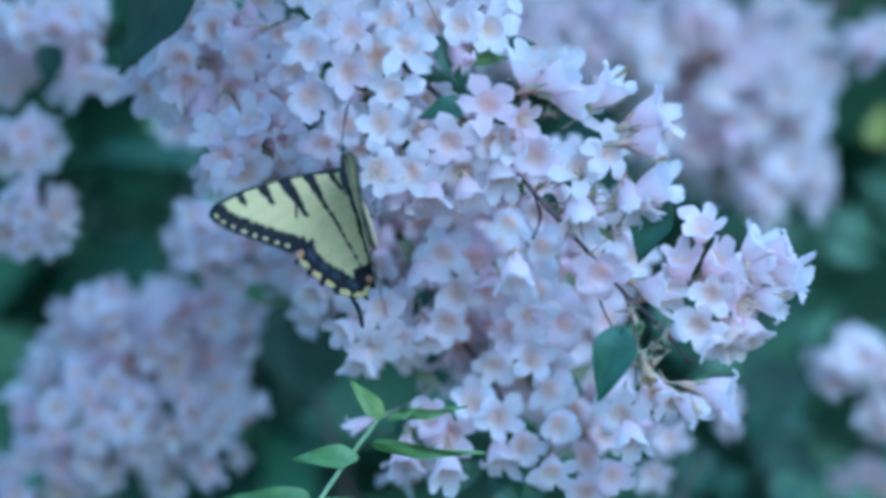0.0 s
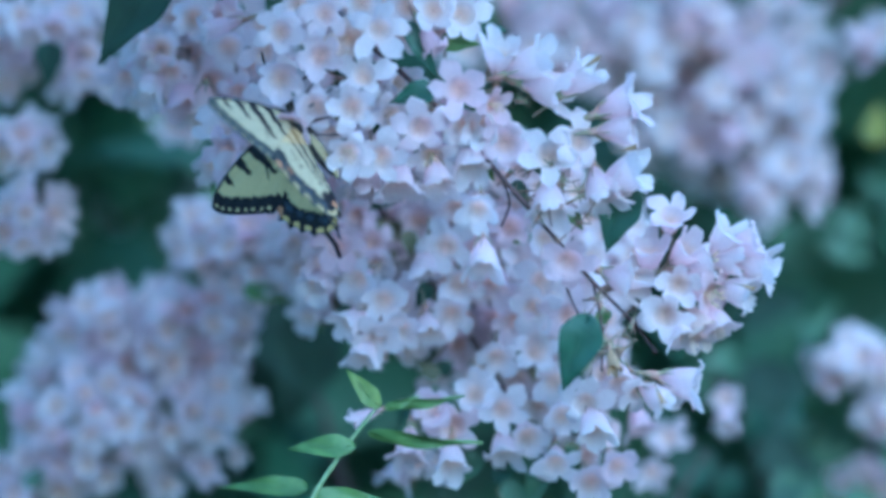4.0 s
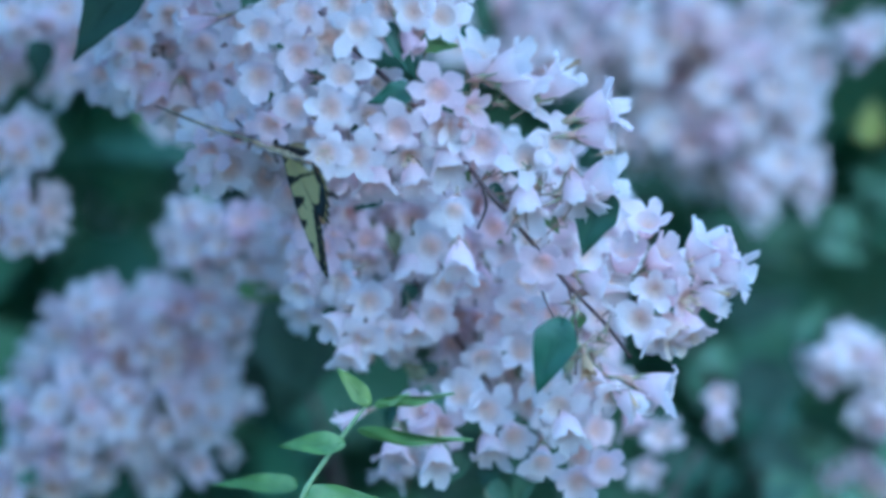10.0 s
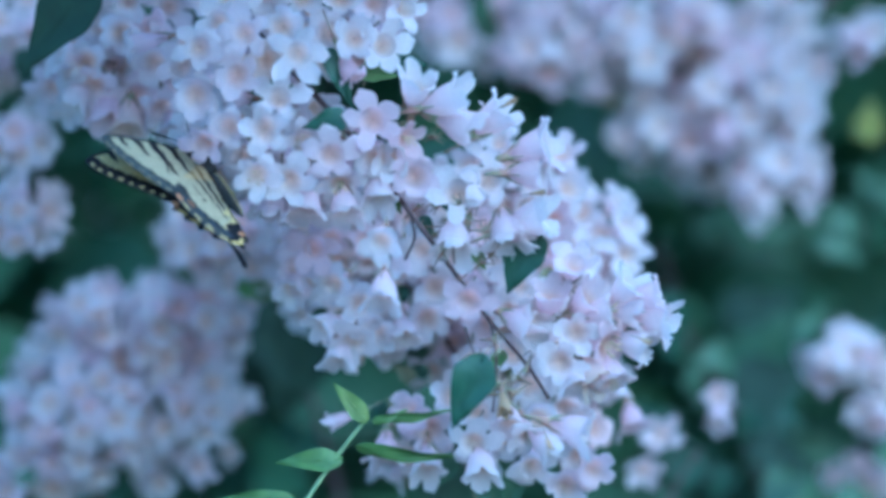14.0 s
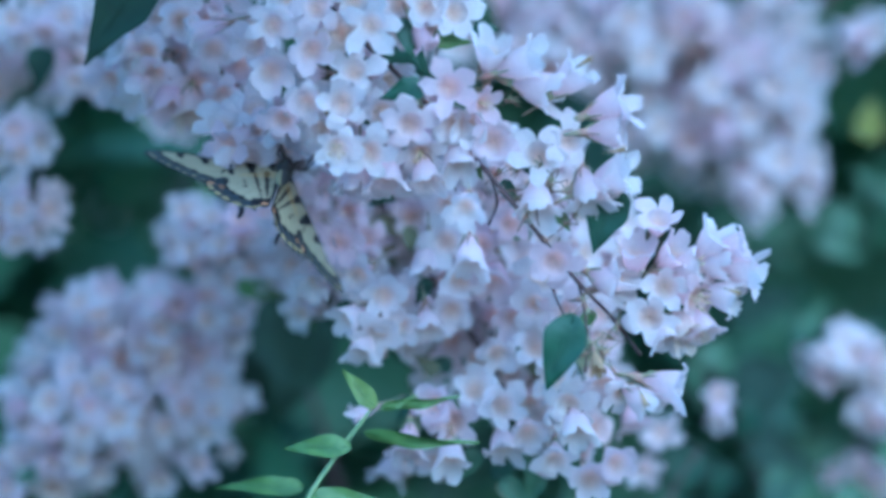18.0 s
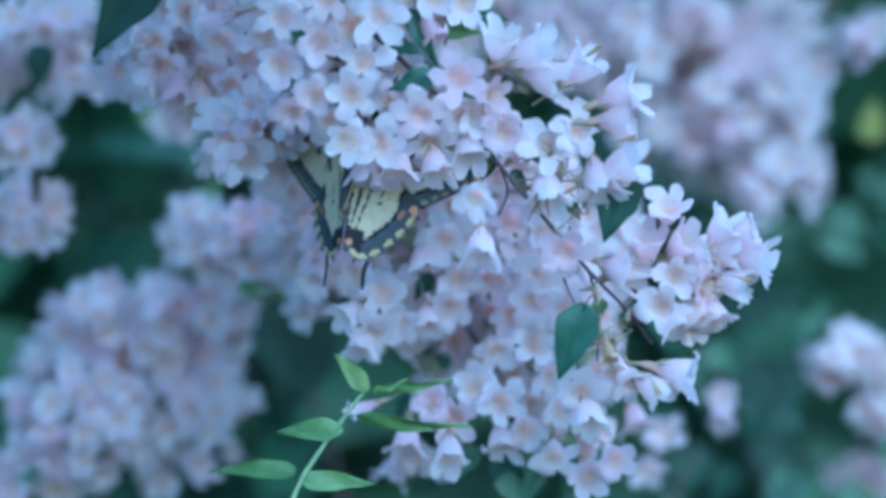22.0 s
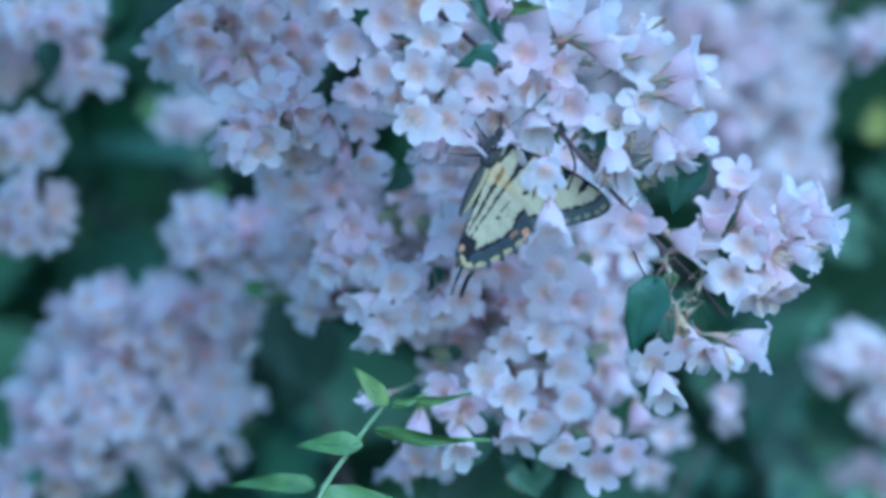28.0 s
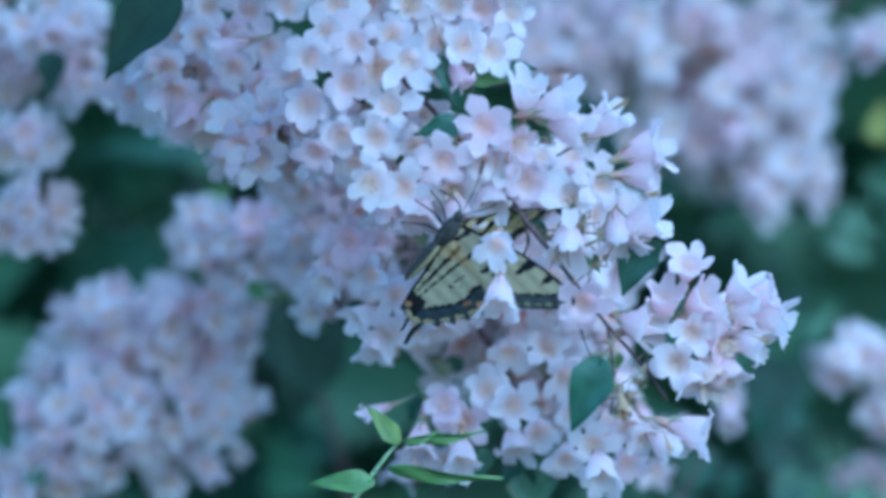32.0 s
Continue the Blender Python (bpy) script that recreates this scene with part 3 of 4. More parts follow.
blooms(arch_branch, -.018, ((515, 60, 0, -.15, 1, 1), (595, 25, 0, 0, 1, 1), (640, 75, .1, -.2, 1, .95), (692, 58, 0, -.15, 1, 1.05), (585, 105, 0, -.15, 1, 1),
                     (512, 146, 0, -.25, 1, 1.1), (660, 133, -.1, .3, 1, 1), (640, 197, -.05, -.1, 1, 1.12), (575, 200, -.1, -.3, 1, 1), (530, 235, -.2, -.5, .8, 1),
                     (630, 282, -.05, -.4, 1, 1.05), (690, 288, 0, -.3, 1, 1.08), (762, 238, .1, -.25, 1, 1.08), (830, 167, 0, -.05, 1, 1.08)))
blooms(arch_branch, -.006, ((790, 22, .1, .1, 1, 1.05), (845, 32, .3, .1, .9, 1.05), (740, 15, 0, .1, 1, 1), (660, 10, 0, 0, 1, 1), (545, 10, -.1, 0, 1, 1),
                     (480, 95, -.3, -.2, .9, 1), (840, 242, .1, -.4, .8, 1.05), (720, 350, 0, -.95, .4, 1.1), (662, 352, -.1, -.95, .4, 1.05), (780, 295, .1, -.6, .8, 1.05),
                     (850, 318, .1, -.85, .5, 1.1), (600, 250, -.1, -.5, .9, 1), (710, 215, 0, -.3, 1, 1), (790, 345, .1, -.9, .5, 1)))
bloom(arch_branch, 795, 108, -.01, .45, -.85, .2, 1.25, bud=True)
blooms(arch_branch, .0, ((560, -40, 0, .1, 1, 1), (620, -50, 0, .1, 1, 1), (690, -45, 0, .1, 1, 1), (760, -50, .1, .2, 1, 1), (825, -45, .3, .2, 1, 1), (880, -40, .5, .3, .8, 1),
                  (590, -100, 0, .3, 1, 1), (665, -105, 0, .3, 1, 1), (740, -110, 0, .3, 1, 1), (810, -105, .2, .3, 1, 1), (880, -100, .4, .3, 1, 1), (520, -70, -.1, .1, 1, 1)))
heap(arch_branch, 690, 20, 170, 90, .022, .012, 14, up=.0)
heap(arch_branch, 660, 240, 170, 120, .022, .012, 18, up=-.5)
for h, v, r, u, f, s in ((905, 85, .1, .8, .55, 1.1), (990, 115, .92, .3, .25, 1.25), (1022, 178, .94, -.25, .3, 1.3), (1070, 128, .75, .65, .2, 1.2), (1150, 185, .9, .35, .2, 1.25),
                         (1148, 242, .97, .05, .2, 1.15), (1045, 260, .2, .1, 1, 1), (985, 285, -.1, .1, 1, 1.1), (910, 265, 0, -.15, 1, 1.08), (1152, 312, .9, .4, .2, 1.3),
                         (1085, 375, .25, -.85, .4, 1.15), (1120, 340, .8, .1, .3, 1), (865, 240, -.1, -.4, .8, 1), (900, 200, .5, -.2, .5, .9)):
    bloom(arch_branch, h, v, -.012, r, u, f, s)
for h, v, r, u, f, s in ((1203, 388, .1, .6, .7, 1), (1312, 418, .6, .75, .3, 1.1), (1245, 448, .5, .4, .5, 1.1), (1362, 445, .95, .22, .2, 1.05), (1382, 494, .97, -.12, .25, 1.15), (1330, 480, .9, .05, .35, 1.05),
                         (1212, 522, 0, -.1, 1, 1.05), (1280, 545, .6, -.25, .6, 1.1), (1185, 578, -.05, -.15, 1, 1.1), (1345, 542, .92, -.25, .25, 1.1), (1258, 612, .4, -.75, .4, 1.05),
                         (1290, 612, .4, -.9, .4, 1), (1150, 492, .6, .3, .4, 1.1), (1140, 520, .7, -.3, .35, 1.1), (1285, 478, .85, .15, .3, 1.15), (1165, 440, .1, .7, .5, 1.1)):
    bloom(arch_branch, h, v, -.008 - .006 * f, r, u, f, s)
bloom(arch_branch, 1222, 625, -.0104, .2, -.85, .4, 1)
for h, v, r, u, f, s in ((1017, 482, -.05, -.4, 1, 1.1), (1040, 735, -.1, -.5, .9, 1.1), (1105, 705, .1, -.75, .6, 1), (1060, 790, .1, -.8, .6, 1.1), (1250, 702, .95, -.25, .2, 1.2),
                         (1190, 735, .8, -.6, .2, 1), (1140, 720, .2, -.6, .6, .9), (985, 395, 0, -.8, .5, 1.2)):
    bloom(arch_branch, h, v, -.012, r, u, f, s)
sepal_tuft(arch_branch, 910, 160, -.004, 8, 40)
sepal_tuft(arch_branch, 800, 190, -.004, 4, 26)
sepal_tuft(arch_branch, 1010, 340, -.006, 10, 55)
sepal_tuft(arch_branch, 930, 350, -.003, 6, 45)
sepal_tuft(arch_branch, 1075, 620, -.008, 8, 40)
for line in (((925, 350, -.003), (985, 345, -.008), (1040, 330, -.008)), ((1000, 440, -.005), (1050, 395, -.008), (1080, 345, -.008)), ((1000, 440, -.005), (985, 390, -.007), (1000, 330, -.008)),
             ((1052, 568, -.011), (1068, 545, -.011), (1075, 520, -.006)), ((850, 262, -.001), (835, 310, -.002), (842, 352, -.001)), ((770, 175, .003), (830, 180, -.004), (900, 165, -.005)),
             ((1110, 575, -.005), (1150, 545, -.008), (1190, 540, -.008)), ((1125, 580, -.005), (1180, 600, -.009), (1235, 590, -.009))):
    stem(arch_branch, line, .00026, .00017, TWIG)
for h, v, r_, u_, s in ((1078, 116, .8, .5, .8), (1140, 275, .95, .2, .75), (1345, 530, .95, -.3, .7), (1180, 728, .4, -.9, .8)):
    withered(arch_branch, h, v, -.02, r_, u_, .3, s * .55)
withered(arch_branch, 1095, 668, -.022, .1, -.55, .8, 1.0)
leaf(arch_branch, 985, 320, 1010, 385, .0, .45)
leaf(arch_branch, 925, 330, 950, 385, .002, .4)
leaf(arch_branch, 1020, 385, 1045, 420, .0, .5, LEAF_YOUNG)
leaf(arch_branch, 870, 60, 920, 62, -.002, .4)
leaf(arch_branch, 1150, 560, 1230, 590, .004, .45)
leaf(arch_branch, 1085, 560, 1060, 600, .0, .5, LEAF_YOUNG)
leaf(arch_branch, 865, 290, 890, 330, .002, .45, LEAF_YOUNG)
for h, v, a in ((930, 790, 1.3), (960, 830, 1.9), (890, 850, .8), (1000, 790, 1.2), (850, 800, 2.2)):
    leaf(inner_spray, h, v, h + 80 * math.cos(a), v + 80 * math.sin(a), .05, .42, LEAF_DEEP)
sepal_tuft(arch_branch, 1015, 365, -.004, 5, 40)
sepal_tuft(arch_branch, 1110, 590, -.006, 8, 55)
sepal_tuft(arch_branch, 1185, 480, -.004, 4, 35)
leaf(arch_branch, 1051, 574, 1002, 703, -.022, .56, heart=.6, label="heart-shaped dark green leaf")
leaf(arch_branch, 1122, 345, 1084, 460, -.004, .6, heart=.3, label="folded green leaf")
leaf(arch_branch, 785, 165, 705, 185, -.016, .5, label="dark green leaf")
leaf(arch_branch, 740, 45, 795, 150, -.01, .28)
leaf(arch_branch, 800, 80, 870, 85, -.002, .5, LEAF_YOUNG)
leaf(arch_branch, 960, 300, 1010, 330, .0, .4)

# single flowers in front of the others, and those at the edge of the far heads
for h, v, d, r, u, f, s in ((858, 388, -.03, -.1, -.5, .9, .95), (868, 495, -.03, 0, -.9, .35, 1.05)):
    bloom(arch_branch, h, v, d, r, u, f, s)
heap(right_far, 1535, 72, 45, 28, .2, .01, 4, right=-.8, size=1.1, gap=24)
drift = random.Random(40)
for k in range(26):
    h, v, a = drift.uniform(1170, 1590), drift.uniform(560, 900), drift.uniform(0, 6.28)
    leaf(edge_leaves, h, v, h + 95 * math.cos(a), v + 70 * math.sin(a), drift.uniform(.2, .3), drift.uniform(.4, .6), LEAF if k % 3 else LEAF_DEEP)

# ---- the young green shoot ----
leafy_shoot = branch("leafy_shoot", "young bright green shoot with narrow pointed leaves", 560, 860, -.0, "shoots")
leafy_shoot["category"] = "shoot"
stem(leafy_shoot, [(530, 930, .0), (560, 868, .0), (606, 800, .0), (645, 748, .0), (672, 715, .0)], .0009, .0005, GREENWOOD)
leaf(leafy_shoot, 668, 718, 614, 652, -.001, .40, LEAF_SPRING, label="yellow-green young leaf", droop=.2, heart=.5)
leaf(leafy_shoot, 680, 722, 745, 708, -.001, .22, LEAF_YOUNG, roll=40, droop=.25)
leaf(leafy_shoot, 700, 716, 822, 714, .002, .15, LEAF_YOUNG, roll=45, droop=.2)
leaf(leafy_shoot, 650, 765, 850, 808, .0, .13, LEAF_YOUNG, roll=50, droop=.2)
leaf(leafy_shoot, 622, 790, 508, 786, -.001, .36, LEAF_YOUNG, droop=.34, heart=.6)
leaf(leafy_shoot, 545, 862, 385, 852, .03, .19, LEAF_YOUNG, droop=.34)
leaf(leafy_shoot, 555, 880, 690, 880, .0, .25, LEAF_YOUNG, droop=.25)

# ---- the butterfly ----


def outline_forewing():
    return curve_2d([(1.5, 6), (10, 7.6), (20, 8.6), (32, 8.2), (40, 6.6), (43.5, 4), (42, .3), (37, -4.2), (31, -8.6), (26, -12), (22, -14.4), (15, -11), (8, -6), (2, -2)], 4)


TEETH = [(22.6, -13), (23, -17.2), (20.6, -21.8), (17.6, -26), (14, -29.8), (9.6, -33.6), (4.6, -34.4), (1.2, -31)]


def between(a, b, k=0.5, sink=1.5):
    """A point between two teeth of the hindwing's edge, sunk inwards."""
    a, b = Vector(a), Vector(b)
    along = (b - a).normalized()
    return a.lerp(b, k) + Vector((along.y, -along.x)) * sink


def outline_hindwing():
    line = [(1.2, 0.5), (8, -2.5), (16, -7.5)]
    for a, b in zip(TEETH, TEETH[1:]):
        line.append(a)
        if a == (9.6, -33.6):
            line += [(9, -37), (9.3, -40.8), (8.4, -42), (7.7, -39), (7.6, -35.4)]
        line += [tuple(between(a, b, k, d)) for k, d in ((.25, .8), (.5, 1.3), (.75, 1.0))]
    return curve_2d([*line, TEETH[-1], (.6, -26), (.3, -14)], 2)


def curve_2d(points, steps):
    p = [Vector((x, y)) for x, y in points]
    n, line = len(p), []
    for i in range(n):
        a, b, c, e = p[i - 1], p[i], p[(i + 1) % n], p[(i + 2) % n]
        for s in range(steps):
            t = s / steps
            line.append(0.5 * (2 * b + (c - a) * t + (2 * a - 5 * b + 4 * c - e) * t * t + (3 * b - a - 3 * c + e) * t ** 3))
    return line


def away(p, a, b):
    """Distance of p from the line a-b, and how far along it lies (0 to 1)."""
    a, b = Vector(a), Vector(b)
    t = max(0.0, min(1.0, (p - a).dot(b - a) / (b - a).length_squared))
    return (p - a - (b - a) * t).length, t


def near_line(p, line):
    best, total, where = 99.0, 0.0, 0.0
    for a, b in zip(line, line[1:]):
        q, t = away(p, a, b)
        if q < best:
            best, where = q, total + t * (Vector(b) - Vector(a)).length
        total += (Vector(b) - Vector(a)).length
    return best, where


YELLOW, PALE, BLACK, DUSK = (.62, .50, .225), (.47, .405, .25), (.014, .013, .015), (.05, .055, .055)
ORANGE, BLUE = (.46, .24, .12), (.05, .065, .09)
FORE_EDGE = [(43.5, 4), (42, .3), (37, -4.2), (31, -8.6), (26, -12), (22, -14.4)]
HIND_EDGE = TEETH
COSTA = [(1.5, 6), (10, 7.6), (20, 8.6), (32, 8.2), (40, 6.6), (43.5, 4)]
FORE_BARS = [((11.5, 8.2), (9, -3), 1.35), ((9, -3), (4.5, -16), .42), ((19, 8.7), (15.2, -4.5), 1.5), ((26, 8.7), (24, 2), 1.3), ((33.5, 8.2), (32, 3.4), 1.05),
             ((5, 7), (1.5, -3), .6), ((8.6, -8), (7, -11.4), .3), ((17.5, -1), (18.6, -5), .35)]
HIND_BARS = [((8.5, -3), (3.2, -26), .42)]
HIND_LINES = [((8.5, -3), (3.2, -26), .4), ((5, -1), (2, -24), .6), ((11, -9), (9.5, -15), .22), ((9.5, -15), (12.5, -13), .22)]
LUNULES = [between(a, b, .5, 2.2) for a, b in zip(TEETH, TEETH[1:])]


def scale_colour(p, hind, under):
    """The colour of the scales at p, in millimetres from the wing's root."""
    ground_colour, dark = (PALE, BLACK) if under else (YELLOW, BLACK)
    ink, tint = 0.0, dark
    edge, where = near_line(p, HIND_EDGE if hind else FORE_EDGE)
    wob = 0.55 * noise.noise((p.x * .7, p.y * .7, 2)) + .3 * noise.noise((p.x * 1.9, p.y * 1.9, 5))
    for a, b, w in (FORE_BARS if not hind else HIND_LINES if under else HIND_BARS):
        q, t = away(p, a, b)
        ink = max(ink, min(1.0, max(0.0, (w * (1.5 - 1.05 * t) + wob - q) / .35 + .5)))
    if not hind:
        ink = max(ink, min(1, max(0, (0.75 - near_line(p, COSTA)[0]) / .3 + .5)))
    band = 7.4 if hind else 5.3
    rim = min(1.0, max(0.0, (band + 1.6 * wob - edge) / .5 + .5))
    colour = [g * (1 - ink) + k * ink for g, k in zip(ground_colour, dark)]
    margin = list(dark)
    if under:
        margin = list(DUSK) if hind else [.075, .084, .078]
        if edge > band - (1.3 if hind else .9) or edge < .35:
            margin = list(dark)
    if not hind:
        beat = where % 3.5 - 1.75
        if math.hypot((edge - 1.5) * 1.5, beat) < (.85 if not under else 1.2) + .5 * wob:
            margin = [c * (.85 if not under else .55) for c in ground_colour]
    else:
        for k, (spot_at, a, b) in enumerate(zip(LUNULES, TEETH, TEETH[1:])):
            along = (Vector(b) - Vector(a)).normalized()
            off = p - spot_at
            x, y = off.dot(along), off.dot(Vector((along.y, -along.x)))
            if math.hypot(x / 1.75, (y + .12 * x * x) / .8) < 1 + .4 * wob:
                margin = list(ORANGE) if k == 0 else [c * k2 for c, k2 in zip(ground_colour, (.95, .88, .7))]
            elif math.hypot(x / 1.5, (y - 3.2) / 1.0) < 1 + .5 * wob:
                margin = [c * .6 + o * .4 for c, o in zip(ORANGE, dark)] if under and k == 1 else [m * .45 + c * .55 for m, c in zip(margin, BLUE)]
        if math.hypot(p.x - 20.6, p.y + 14.8) < 1.35 or math.hypot(p.x - 2.4, p.y + 28.2) < 1.15:
            rim, margin = 1.0, list(ORANGE)
        elif p.x < 1.2 + wob or (p.y < -24 and p.x < 6.5 + wob and edge > 2.8):
            rim, margin = 1.0, list(dark)
    if hind and p.y < -34.6:
        rim, margin = 1.0, list(dark)
    colour = [c * (1 - rim) + m * rim for c, m in zip(colour, margin)]
    root = Vector((1.5, 3 if not hind else -1))
    ray = p - root
    spoke = (math.atan2(ray.y, ray.x) * (4.5 if hind else 5.5) + .12 * wob) % 1.0
    vein = max(0.0, 1 - abs(spoke - .5) * ray.length / 9 / .42)
    if ray.length > 4:
        colour = [c * (1 - (.09 if under else .05) * vein) for c in colour]
    if hind and p.y > -6 and under:
        colour = [c * .7 + o * .3 for c, o in zip(colour, (.7, .42, .12))]
    return colour


def wing_mesh(name, outline, hind, sign):
    """Two skins of fine scales on one membrane; sign mirrors it for the other side."""
    from mathutils.geometry import delaunay_2d_cdt
    pts = list(outline)
    n = len(pts)
    lo = Vector((min(p.x for p in pts), min(p.y for p in pts)))
    hi = Vector((max(p.x for p in pts), max(p.y for p in pts)))
    step, j, y = 0.5, 0, lo.y
    grid = []
    while y < hi.y:
        x = lo.x + (j % 2) * step / 2
        while x < hi.x:
            grid.append(Vector((x, y)))
            x += step
        y += step * .87
        j += 1
    out = delaunay_2d_cdt(pts + grid, [(i, (i + 1) % n) for i in range(n)], [], 1, 1e-4)
    flat, tris = out[0], out[2]
    verts, faces, colours = [], [], []
    for under in (0, 1):
        o = len(verts)
        for p in flat:
            camber = 0.0011 * math.sin(min(1, p.x / 44) * 2.6) - 0.00003 * p.y + 0.00012 * math.sin(p.y * 1.3 + p.x * .4)
            verts.append((sign * p.x * .001, p.y * .001, camber - (.00035 if hind else 0) - .00012 * under))
            colours.append(scale_colour(p, hind, under))
        flip = bool(under) != (sign < 0)
        faces += [tuple(i + o for i in (t[::-1] if flip else t)) for t in tris]
    me = mesh_of(name, verts, faces, [WING])
    att = me.color_attributes.new("scales", 'FLOAT_COLOR', 'POINT')
    att.data.foreach_set("color", [c for k in colours for c in (*k, 1.0)])
    return me


def lathe(rings, sides=14):
    """A body along y from (y, z, width, height) rings in millimetres."""
    verts, faces = [], []
    for y, z, w, hgt in rings:
        for k in range(sides):
            a = 2 * math.pi * k / sides
            verts.append(Vector((w * math.cos(a), y, z + hgt * math.sin(a))) * .001)
    for i in range(len(rings) - 1):
        for k in range(sides):
            j = (k + 1) % sides
            faces.append((i * sides + k, (i + 1) * sides + k, (i + 1) * sides + j, i * sides + j))
    faces.append(tuple(range(sides)))
    faces.append(tuple(range(len(verts) - sides, len(verts)))[::-1])
    return verts, faces


butterfly = tagged(new("butterfly"), "yellow and black striped swallowtail butterfly feeding on the flowers", "butterfly")
butterfly.empty_display_size = 0.01
v, f = lathe([(7.5, 0, .8, .8), (6.5, .2, 2.0, 2.0), (4, .4, 2.8, 2.7), (1, .3, 2.9, 2.8), (-2, 0, 2.2, 2.2), (-3.2, -.2, 1.3, 1.3)])
part("thorax", mesh_of("thorax", v, f, [FUR]), butterfly)
v, f = lathe([(-3, -.2, 1.4, 1.4), (-6, -.6, 2.1, 2.0), (-9, -.9, 2.2, 2.1), (-12, -1.2, 2.0, 2.0), (-15, -1.5, 1.7, 1.7), (-18, -1.9, 1.2, 1.2), (-20, -2.1, .4, .4)])
tail_end = mesh_of("abdomen", v, f, [FUR, FLANK], [1 if 14 * (i // 14) + 4 > i and i % 14 in (0, 13, 12, 6, 7, 8) or i % 14 in (13, 12, 6, 7) else 0 for i in range(len(f))])
part("abdomen", tail_end, butterfly)
v, f = lathe([(6.8, .1, 1.0, 1.0), (8, .2, 1.7, 1.5), (9.3, .1, 1.5, 1.3), (10.4, -.2, .6, .6)])
part("head", mesh_of("head", v, f, [FUR]), butterfly)
for s in (-1, 1):
    v, f = tube([(s * .0006, .0098, .0008), (s * .003, .014, .002), (s * .0062, .019, .0026), (s * .0088, .0228, .0024), (s * .0098, .0242, .002)], [.00018, .00016, .00016, .0004, .0003], 6)
    part("antenna", mesh_of("antenna", v, f, [FUR]), butterfly)
    for y, reach in ((5, 5), (2.5, 2), (0, -3)):
        v, f = tube([(s * .0015, y * .001, -.002), (s * .005, (y + reach * .5) * .001, -.004), (s * .0058, (y + reach) * .001, -.0085), (s * .0062, (y + reach * 1.5) * .001, -.0125)], [.0004, .0003, .0002, .00015], 5)
        part("leg", mesh_of("leg", v, f, [FUR]), butterfly)
v, f = tube(curve_through([(0, .0102, -.0004), (0, .013, -.002), (0, .015, -.006), (0, .016, -.011)]), [.0003] * 15 + [.0002], 5)
part("proboscis", mesh_of("proboscis", v, f, [FUR]), butterfly)
wings = {}
for s in (-1, 1):
    for hind, line in ((False, outline_forewing()), (True, outline_hindwing())):
        kind = "hindwing" if hind else "forewing"
        wings[s, hind] = part(kind, wing_mesh(kind, line, hind, s), butterfly, None, "tailed hindwing with black scalloped margin" if hind else "yellow forewing with black bars")


